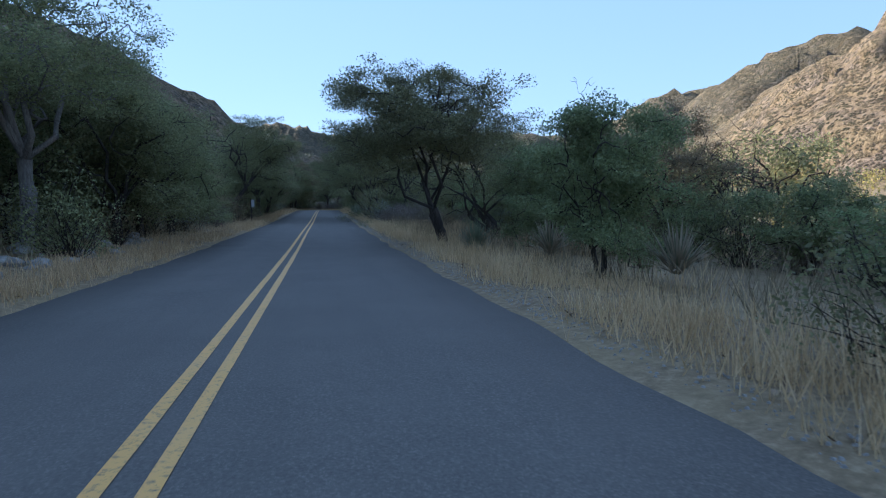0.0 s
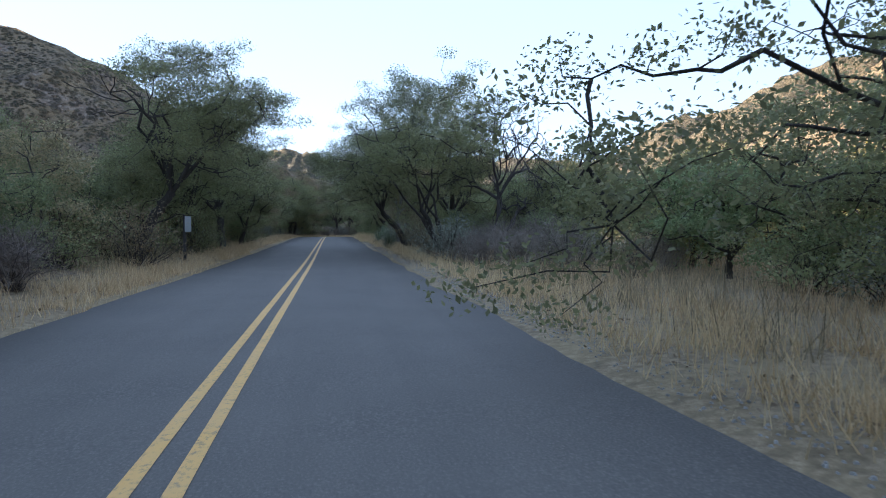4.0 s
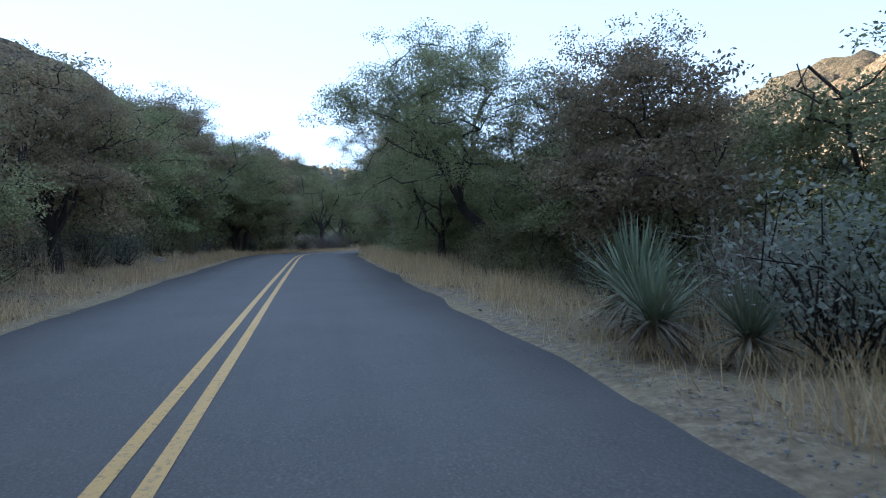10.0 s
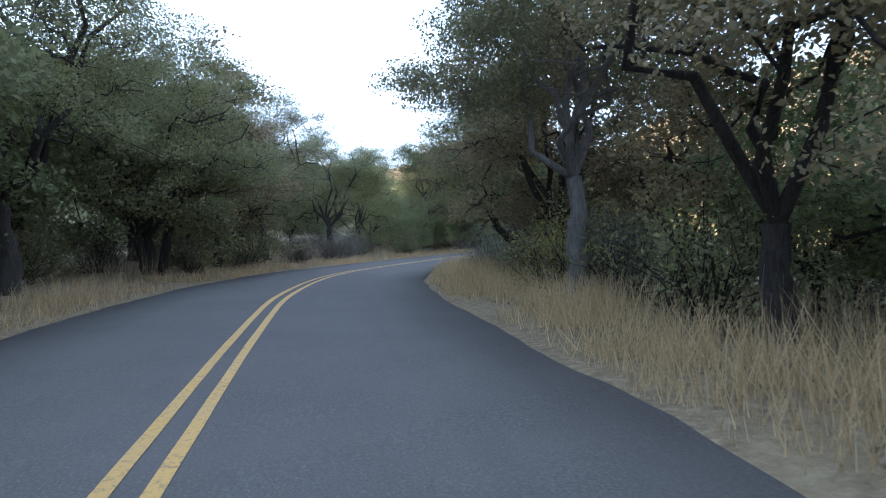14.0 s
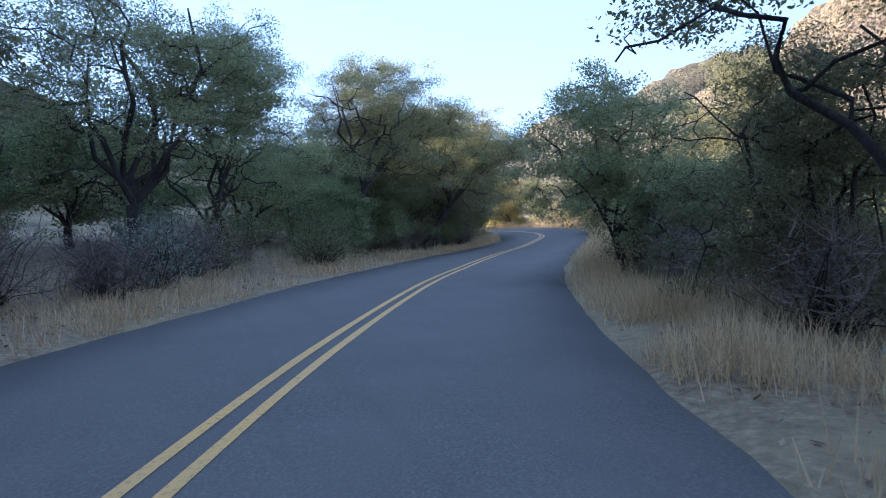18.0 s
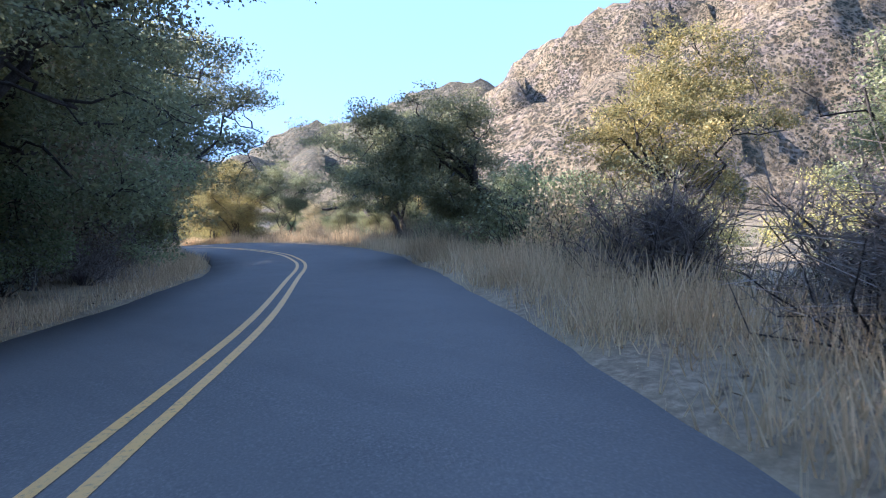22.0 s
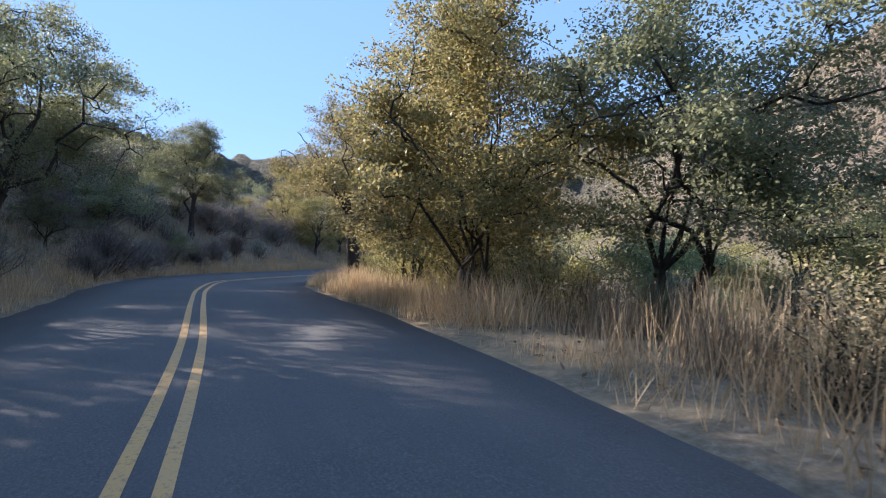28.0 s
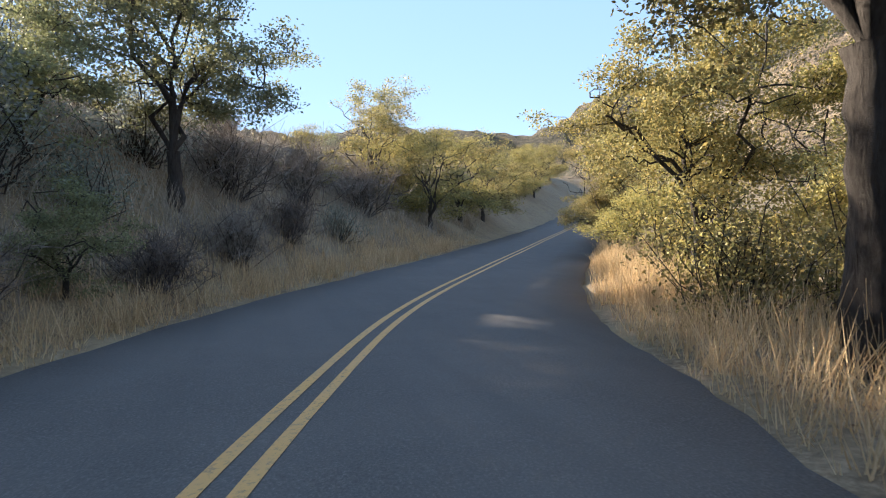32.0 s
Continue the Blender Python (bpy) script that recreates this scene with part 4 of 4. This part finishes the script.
# ---- the left-hand bend ----
OAK_Y.put(**at(40.6, 165.0), scale=0.9, turn=90)
OAK_G.put(**at(36.4, 181.0), scale=0.88, turn=10)
OAK_G.put(**at(38.2, 184.6), scale=0.98, turn=130)
OAK_A.put(**at(39.8, 179.6), scale=1.05, turn=70)
OAK_D.put(**at(42.0, 173.0), scale=0.7, turn=70)
OAK_G.put(**at(37.8, 187.8), scale=0.95, turn=210)
for x, y, k in ((43.4, 177.0, 0.62), (41.6, 175.4, 0.5), (45.0, 181.0, 0.66), (44.6, 186.0, 0.6), (42.6, 182.4, 0.52), (44.2, 170.4, 0.6), (47.4, 174.0, 0.7), (41.8, 188.6, 0.5)):
    (MID_B, MID_G, MID_A)[int(y * 10) % 3].put(**at(x, y), scale=k, label="bushy young oak among the sunlit trees")
OAK_G.put(**at(40.6, 192.6), scale=1.0, turn=310)
OAK_T.put(**at(39.3, 199.6), scale=1.02, turn=20)
SHRUB_G.put(**at(40.4, 202.6), scale=1.1)
SHRUB_B.put(**at(40.6, 198.4), scale=0.8)
OAK_Y.put(**at(42.8, 206.4), scale=0.92, turn=10)
OAK_G.put(**at(44.2, 203.4), scale=0.7, turn=40)
OAK_G.put(**at(45.6, 211.0), scale=0.7, turn=110)
OAK_G.put(**at(47.5, 217.0), scale=0.75, turn=60)
OAK_K.put(**at(32.2, 212.0), scale=1.05, turn=60)
OAK_A.put(**at(26.4, 191.0), scale=1.1, turn=200)
# added oak, out of view while it shades the right verge
OAK_A.put(**at(26.0, 185.6), scale=1.0, turn=320)
# more oaks added towards the sun to keep the road in shade
for x, y, k in ((24.6, 172.0, 1.0), (24.2, 178.0, 1.05), (25.8, 182.0, 0.95), (20.4, 187.4, 0.9), (17.5, 183.0, 0.8), (20.4, 196.0, 0.6)):
    MID_B.put(**at(x, y), scale=k, label="dark oak added on top of the road bank for shade")
for x, y, k in ((36.6, 170.6, 1.0), (38.0, 172.0, 1.2), (40.0, 170.0, 1.3), (37.4, 167.8, 0.9), (41.6, 168.4, 1.4), (36.2, 173.6, 0.8), (43.0, 171.0, 1.4), (38.6, 174.4, 1.1), (39.2, 162.6, 1.1), (37.2, 164.6, 0.9)):
    (SHRUB_G, SHRUB_D, SHRUB_D)[int(y * 10) % 3].put(**at(x, y), scale=k * 0.75)
# darker leaf colours stand in for the shade missing on these low shrubs
for x, y, k in ((26.6, 144.2, 1.1), (28.2, 146.2, 1.2), (29.6, 147.6, 1.0), (30.8, 149.2, 1.2), (31.6, 151.4, 0.9), (28.6, 143.4, 1.3), (25.0, 141.8, 1.0), (32.4, 153.6, 0.9), (33.4, 156.2, 0.9), (35.4, 160.4, 0.8), (35.2, 157.6, 1.0), (36.6, 162.0, 0.9)):
    (SHRUB_B, SHRUB_B, SHRUB_D)[int(y * 10) % 3].put(**at(x, y), scale=k)
for x, y, k in ((28.4, 201.5, 0.62), (24.2, 198.0, 0.6), (29.6, 210.0, 0.6), (25.5, 206.0, 0.7), (22.0, 203.0, 0.75), (27.4, 195.2, 0.42), (31.4, 205.5, 0.34)):
    MID_A.put(**at(x, y), scale=k, label="low grey-green oak on the dry road bank")
for x, y, k in ((54.5, 246.5, 0.8), (60.5, 256.5, 0.9), (57.0, 250.0, 0.7), (67.0, 266.0, 1.0), (74.0, 279.0, 1.1), (51.0, 241.0, 0.7), (64.0, 262.0, 0.8), (70.0, 274.0, 1.0), (85.0, 298.0, 1.2), (43.0, 227.5, 0.9), (46.5, 233.0, 1.0), (41.0, 231.0, 1.0), (49.5, 237.0, 1.0), (54.0, 226.0, 0.9), (51.0, 221.0, 0.85), (58.0, 233.0, 1.0), (39.9, 226.5, 0.85), (36.4, 222.0, 0.45), (25.0, 213.5, 0.75), (21.0, 211.0, 0.8), (44.0, 232.0, 0.8), (27.0, 222.0, 0.6), (17.0, 205.0, 0.9)):
    MID_G.put(**at(x, y), scale=k, label="low sunlit oak on top of the road bank")
for x, y, k in ((43.0, 199.0, 1.5), (44.6, 201.5, 1.7), (42.2, 202.6, 1.3), (46.0, 198.0, 1.6), (42.6, 205.0, 1.2), (44.0, 195.0, 1.4), (44.4, 208.6, 1.3), (47.0, 205.0, 1.8)):
    SHRUB_G.put(**at(x, y), scale=k)
for x, y, k in ((28.0, 203.4, 1.7), (25.4, 201.0, 1.9), (29.6, 207.8, 1.5), (26.6, 209.6, 2.0), (23.4, 206.4, 2.0), (31.2, 214.0, 1.6), (33.4, 215.4, 1.5), (35.8, 219.6, 1.5), (38.6, 222.6, 1.5), (24.6, 195.6, 1.5), (21.4, 199.4, 2.0), (27.6, 214.6, 2.0), (29.0, 197.4, 1.2), (19.0, 204.0, 2.2)):
    (SHRUB_A, SHRUB_D, SHRUB_C, SHRUB_A)[int(x * 10) % 4].put(**at(x, y), scale=k, label="large grey-green bush on the dry road bank")
for x, y, k in ((30.2, 199.8, 0.9), (27.0, 198.6, 1.1), (30.6, 203.6, 0.8), (32.4, 207.2, 0.8), (33.6, 210.6, 0.9), (31.0, 208.8, 1.0), (26.2, 203.0, 1.2), (35.0, 214.4, 0.9), (37.0, 217.6, 0.9), (28.4, 206.4, 1.1), (28.8, 193.8, 0.7), (27.4, 188.0, 0.8)):
    (SHRUB_C, SHRUB_A, SHRUB_C)[int(x * 10) % 3].put(**at(x, y), scale=k)
for s, d, k in ((192, 6.0, 1.0), (194, 6.8, 1.15), (196, 6.2, 0.9), (198.5, 6.6, 1.1), (200.5, 6.0, 0.9), (203, 6.8, 1.1), (205, 6.4, 0.9), (209, 7.0, 1.0), (188, 6.4, 0.7), (190, 6.6, 0.8)):
    SHRUB_G.put(s, d, k)
for s, d, k in ((172, 7.0, 1.1), (173.5, 8.5, 1.3), (175, 7.4, 1.0), (176.5, 9.0, 1.3), (178, 7.2, 1.1), (180, 8.2, 1.2), (170.5, 9.5, 1.3), (182, 7.4, 1.1), (184, 8.4, 1.2)):
    (MID_B, OAK_D, OAK_B)[int(s * 2) % 3].put(s, d, k * 0.42, label="low bushy oak with dark and browning leaves")
SHRUB_G.put(101.6, 5.5, 0.9)
for s, d, k in ((44.6, 6.6, 0.8), (45.8, 5.6, 0.6), (46.8, 6.4, 0.9), (48.0, 5.4, 0.65), (48.6, 6.8, 1.0), (50.0, 5.6, 0.7), (51.2, 6.6, 0.9), (47.4, 8.0, 1.1), (49.8, 8.2, 1.1), (45.0, 8.4, 1.0)):
    (SHRUB_C, SHRUB_B, SHRUB_C, SHRUB_A)[int(s * 10) % 4].put(s, d, k)
for s, d in ((9.5, 6.6), (-4.0, 5.5), (13.8, 6.0)):
    DRY_YUCCA.put(s, d, 1.0)
BEARGRASS.put(19.4, 5.6, 1.05)
BEARGRASS.put(63.3, 4.2, 1.0)
BEARGRASS.put(65.6, 4.8, 0.9)
BEARGRASS.put(67.2, 5.2, 0.8)
BEARGRASS.put(174, 6.2, 1.0)
BEARGRASS.put(187, 7.0, 1.1)
for s, d, k in ((71.4, 4.5, 1.3), (70.3, 4.1, 1.0), (72.2, 5.0, 1.15), (69.6, 4.6, 0.8), (61.0, 6.2, 0.8), (58.8, -6.0, 0.9), (112.0, -6.3, 1.0), (139, -7.2, 1.0), (128, 6.5, 0.9), (141.0, -6.0, 0.9)):
    YUCCA.put(s, d, k)


def sign_post(s, d):
    x, y, z = place(s, d)
    steel, n, l, b = material("galvanised_steel", 0.45, 0.8)
    b.inputs["Base Color"].default_value = (0.28, 0.29, 0.30, 1)
    dark, n, l, b = material("dark_post", 0.7)
    b.inputs["Base Color"].default_value = (0.035, 0.03, 0.028, 1)
    ob = empty("road_sign", pose(x, y, z, 0, 0, 6), "small grey sign plate on a dark post", "sign")

    def box(name, sx, sy, sz, c, mat):
        bm = bmesh.new()
        bmesh.ops.create_cube(bm, size=1.0, matrix=Matrix.Translation(c) @ Matrix.Diagonal((sx, sy, sz, 1)))
        bmesh.ops.bevel(bm, geom=bm.edges[:], offset=0.006, segments=2, affect="EDGES")
        me = bpy.data.meshes.new(name)
        bm.to_mesh(me)
        bm.free()
        me.materials.append(mat)
        part(name, me, ob)

    box("post", 0.10, 0.10, 2.0, (0, 0, 0.75), dark)
    box("sign_plate", 0.22, 0.02, 0.58, (0.13, -0.06, 1.42), steel)


sign_post(50.6, -4.5)


def stone_material():
    m, n, l, b = material("grey_stone", 0.9)
    p = coords(n, l)
    t = tex(n, l, p, 7, 8, 0.7)
    l.new(ramp(n, l, t, [(0.3, (0.17, 0.16, 0.15)), (0.55, (0.32, 0.31, 0.29)), (0.75, (0.46, 0.44, 0.41))]), b.inputs["Base Color"])
    bump(n, l, b, t, 0.7, 0.03)
    return m


def rocks():
    """Loose stones on the bank at the start and along the foot of the trees."""
    rnd = np.random.RandomState(95)
    mat, shapes = stone_material(), []
    for k in range(5):
        bm = bmesh.new()
        bmesh.ops.create_icosphere(bm, subdivisions=2, radius=1.0)
        for v in bm.verts:
            f = 1 + 0.35 * noise.noise(v.co * 1.3 + Vector((k * 7, 0, 0))) + 0.12 * noise.noise(v.co * 4)
            v.co = Vector((v.co.x * f, v.co.y * f * 0.8, v.co.z * f * 0.6))
        me = bpy.data.meshes.new("stone")
        bm.to_mesh(me)
        bm.free()
        me.materials.append(mat)
        shapes.append(me)
    spots = [(rnd.uniform(12, 25), -rnd.uniform(4.6, 7.0), rnd.uniform(0.08, 0.30)) for k in range(46)]
    spots += [(rnd.uniform(88, 106), -rnd.uniform(4.5, 6.5), rnd.uniform(0.05, 0.16)) for k in range(24)]
    spots += [(rnd.uniform(140, 146), -rnd.uniform(5, 6.5), rnd.uniform(0.06, 0.16)) for k in range(8)]
    for s, d, r in spots:
        x, y, z = place(s, d)
        ob = new("stone", shapes[rnd.randint(5)])
        ob.matrix_basis = pose(x, y, z + r * 0.2, rnd.uniform(-15, 15), rnd.uniform(-15, 15), rnd.uniform(0, 360)) @ Matrix.Scale(r, 4)
        tagged(ob, "pale grey angular stone lying on the bank", "stone", "stones on the bank")


rocks()


def clear(x, y, keep=2.6):
    """Whether a place is clear of the paving."""
    s, d, z, k = nearest(x, y)
    return d[0] < -HALF_LEFT - keep or d[0] > HALF_RIGHT + keep


# heights of the woods on the left side by station
LEFT_HEIGHTS = (-8, 28, 34, 46, 51, 60, 66, 82, 92, 100, 126, 140, 168), (5.6, 5.8, 4.2, 4.2, 4.6, 4.6, 4.0, 4.6, 6.2, 7.0, 7.2, 6.6, 6.2)


def thicket():
    """The woods on both sides, behind the single trees along the verge."""
    rnd = np.random.RandomState(60)
    mids = [MID_A, MID_B, MID_A, MID_D, MID_B]
    for side, s0, s1 in ((-1, -8, 168), (1, -8, 152)):
        s = s0
        while s < s1:
            d = side * (rnd.uniform(6.6, 9.0) if s < 50 or side > 0 else rnd.uniform(5.8, 8.0))
            big = np.interp(s, *LEFT_HEIGHTS) / 4.5 if side < 0 else 1.0
            if side < 0 and 8 < s < 23:
                d -= 1.6
            if side > 0 and s < 24:
                d += 2.5
            if not (side > 0 and 24 < s < 47) and not (side > 0 and 112 < s):
                if not (side < 0 and 118 < s < 152):
                    mids[rnd.randint(5)].put(s, d, rnd.uniform(0.65, 0.95) * (0.6 if side > 0 and (s < 24 or 47 <= s < 72) else big))
            if not (side > 0 and (112 < s or 84 < s < 112 and rnd.uniform() < 0.5)):
                (MID_A, MID_B)[rnd.randint(2)].put(s + 2, side * rnd.uniform(10.5, 14), rnd.uniform(0.8, 1.1) * (0.55 if side > 0 and s < 30 else big) * (0.7 if side < 0 and (62 < s < 90 or 118 < s < 150) else 1.0))
            s += rnd.uniform(2.8, 4.0)
    for side, s0, s1 in ((-1, -8, 172), (1, -8, 150)):
        s = s0
        while s < s1:
            kind = (SHRUB_A, SHRUB_B, SHRUB_C, SHRUB_B, SHRUB_D)[rnd.randint(5)]
            kind.put(s, side * (rnd.uniform(9.0, 13.0) if side > 0 and 5 < s < 47 else rnd.uniform(5.2, 7.6)), rnd.uniform(0.7, 1.2))
            s += rnd.uniform(1.7, 2.7)
    low = [], []
    for side, s0, s1 in ((-1, 55, 160), (1, 50, 132)):
        s = s0
        while s < s1:
            low[rnd.randint(2)].append(place(s, side * rnd.uniform(9.0, 15))[:2])
            s += rnd.uniform(1.0, 1.6)
    s = 150
    while s < 235:
        (SHRUB_G, SHRUB_B, SHRUB_D, SHRUB_A)[rnd.randint(4)].put(s, rnd.uniform(6.8, 10.5), rnd.uniform(0.6, 1.1))
        (SHRUB_A, SHRUB_D, SHRUB_C, SHRUB_A)[rnd.randint(4)].put(s + 20, -rnd.uniform(6.5, 14), rnd.uniform(0.4, 0.8))
        s += rnd.uniform(2.2, 3.4)
    far_woods("undergrowth", "grey-green shrubs under the trees along the road", (LOW_A, LOW_A), low[0], 66)
    far_woods("undergrowth", "dark green shrubs under the trees along the road", (LOW_B, LOW_B), low[1], 67)


def left_shade_screen():
    # a band of tall oaks added to block sun from the bend, shrubs before it
    rnd = np.random.RandomState(65)
    s = 143
    while s < 186:
        if s > 156:
            (MID_A, MID_B, MID_A)[rnd.randint(3)].put(s, -rnd.uniform(8.5, 12.5), rnd.uniform(1.05, 1.3) * (1.2 if s < 178 else 1.0))
        (SHRUB_A, SHRUB_C, SHRUB_B)[rnd.randint(3)].put(s + 1, -rnd.uniform(5.6, 7.5), rnd.uniform(0.8, 1.2))
        s += rnd.uniform(2.2, 3.2)


def far_woods(name, label, kinds, spots, seed):
    """The woods further off, which no one could count, joined into one."""
    rnd = np.random.RandomState(seed)
    V, F, M, base = [], [], [], 0
    for x, y in spots:
        kind = kinds[rnd.randint(len(kinds))]
        a, k = rnd.uniform(0, 6.283), rnd.uniform(0.7, 1.15)
        z = float(ground_height(x, y)[0])
        for slot, me in enumerate(kind.meshes):
            co = np.empty(len(me.vertices) * 3, np.float32)
            me.vertices.foreach_get("co", co)
            co = co.reshape(-1, 3) * k
            q = np.empty(len(me.polygons) * 4, np.int32)
            me.polygons.foreach_get("vertices", q)
            V.append(np.c_[co[:, 0] * math.cos(a) - co[:, 1] * math.sin(a) + x, co[:, 0] * math.sin(a) + co[:, 1] * math.cos(a) + y, co[:, 2] + z])
            F.append(q.reshape(-1, 4) + base)
            M.append(np.full(len(me.polygons), slot))
            base += len(co)
    me = mesh_from(name, np.vstack(V), np.vstack(F), BARK)
    me.materials.append(kinds[0].meshes[1].materials[0])
    me.polygons.foreach_set("material_index", np.concatenate(M).astype(np.int32))
    me.update()
    return tagged(new(name, me), label, "woods", kind="stuff")


def spread_woods():
    rnd = np.random.RandomState(61)
    shade, sunny = [], []
    for side in (-1, 1):
        for s in np.arange(-10, 255, 4.5):
            for k in range(1 if s < 125 and side < 0 else 2):
                x, y, z = place(s + rnd.uniform(-2, 2), side * rnd.uniform(15, 58))
                bank = side < 0 and 150 < s < 235 and x > -15
                if clear(x, y, 9) and not bank:
                    # oaks on the sunny side mostly get the gold, sun-coloured leaf
                    (sunny if x > 26 and rnd.uniform() < 0.6 else shade).append((x, y))
    scrub = []
    for k in range(420):
        x, y, z = place(rnd.uniform(-20, 290), rnd.choice((-1, 1)) * (16 + rnd.gamma(1.5, 30)))
        if clear(x, y, 12):
            scrub.append((x, y))
    far_woods("scrub", "low bushes scattered over the dry valley floor", (LOW_B, LOW_B), scrub, 68)
    far_woods("far_woods", "grey-green oaks scattered over the valley floor", (FAR_A, FAR_A), [p for p in shade[::2]], 62)
    far_woods("far_woods", "dark green oaks scattered over the valley floor", (FAR_B, FAR_B), [p for p in shade[1::2]], 63)
    far_woods("far_woods", "oaks with sun-gold leaf colour scattered over the sunlit valley floor", (FAR_G, FAR_G), sunny, 64)


def meadow():
    """Dry grass between the trees on the open right side."""
    rnd = np.random.RandomState(97)
    m = 4200
    s, d = np.repeat(rnd.uniform(18, 60, m), 12) + rnd.normal(0, 0.14, m * 12), np.repeat(rnd.uniform(5.5, 26, m), 12) + rnd.normal(0, 0.14, m * 12)
    grass_patch("meadow_grass", "dry straw grass in the clearing beside the road", STRAW, s, d, rnd.uniform(0.2, 0.6, len(s)), 0.009, 98)


def litter():
    """Gravel on the bare shoulder and fallen leaves under the trees."""
    rnd = np.random.RandomState(99)
    n = 9000
    s, d = rnd.uniform(-6, 82, n), HALF_RIGHT + 0.05 + rnd.gamma(1.6, 0.45, n)
    x, y = np.interp(s, STATION, LINE[:, 0]) + d, np.interp(s, STATION, LINE[:, 1])
    z, r = ground_height(x, y), rnd.uniform(0.005, 0.017, n)
    a = rnd.uniform(0, 6.283, n)
    c = np.c_[x, y, z]
    u, w = np.c_[np.cos(a), np.sin(a), 0 * a] * r[:, None], np.c_[-np.sin(a), np.cos(a), 0 * a] * r[:, None] * 0.7
    up = np.c_[0 * a, 0 * a, r * 0.8]
    v = np.stack([c - u - w - up * 0.3, c + u - w - up * 0.3, c + u + w - up * 0.3, c - u + w - up * 0.3, c - u * 0.6 - w * 0.5 + up, c + u * 0.5 - w * 0.6 + up * 0.8, c + u * 0.6 + w * 0.5 + up, c - u * 0.5 + w * 0.6 + up * 0.7], 1).reshape(-1, 3)
    q = np.array([(4, 5, 6, 7), (0, 1, 5, 4), (1, 2, 6, 5), (2, 3, 7, 6), (3, 0, 4, 7)])
    tagged(new("gravel", mesh_from("gravel", v, (q[None] + 8 * np.arange(n)[:, None, None]).reshape(-1, 4), stone_material())), "small loose gravel along the edge of the paving", "gravel", kind="stuff")
    n = 46000
    s, side = rnd.uniform(-6, 235, n), rnd.choice((-1, 1), n)
    d = side * (3.35 + rnd.gamma(2.2, 0.9, n))
    x = np.interp(s, STATION, LINE[:, 0]) + d * np.interp(s, STATION, RIGHT[:, 0])
    y = np.interp(s, STATION, LINE[:, 1]) + d * np.interp(s, STATION, RIGHT[:, 1])
    c = np.c_[x, y, ground_height(x, y) + rnd.uniform(0.004, 0.03, n)]
    a, L = rnd.uniform(0, 6.283, n), rnd.uniform(0.02, 0.05, n)
    tilt = rnd.normal(0, 0.35, (n, 2))
    u = np.c_[np.cos(a), np.sin(a), tilt[:, 0]] * L[:, None]
    w = np.c_[-np.sin(a), np.cos(a), tilt[:, 1]] * (L * 0.5)[:, None]
    v = np.stack([c - u, c + w, c + u, c - w], 1).reshape(-1, 3)
    tagged(new("leaf_litter", mesh_from("leaf_litter", v, np.arange(4 * n).reshape(-1, 4), DEAD_LEAF)), "dry fallen oak leaves lying along the verges", "leaf litter", kind="stuff")


thicket()
left_shade_screen()
litter()
meadow()
spread_woods()
verge_grass()
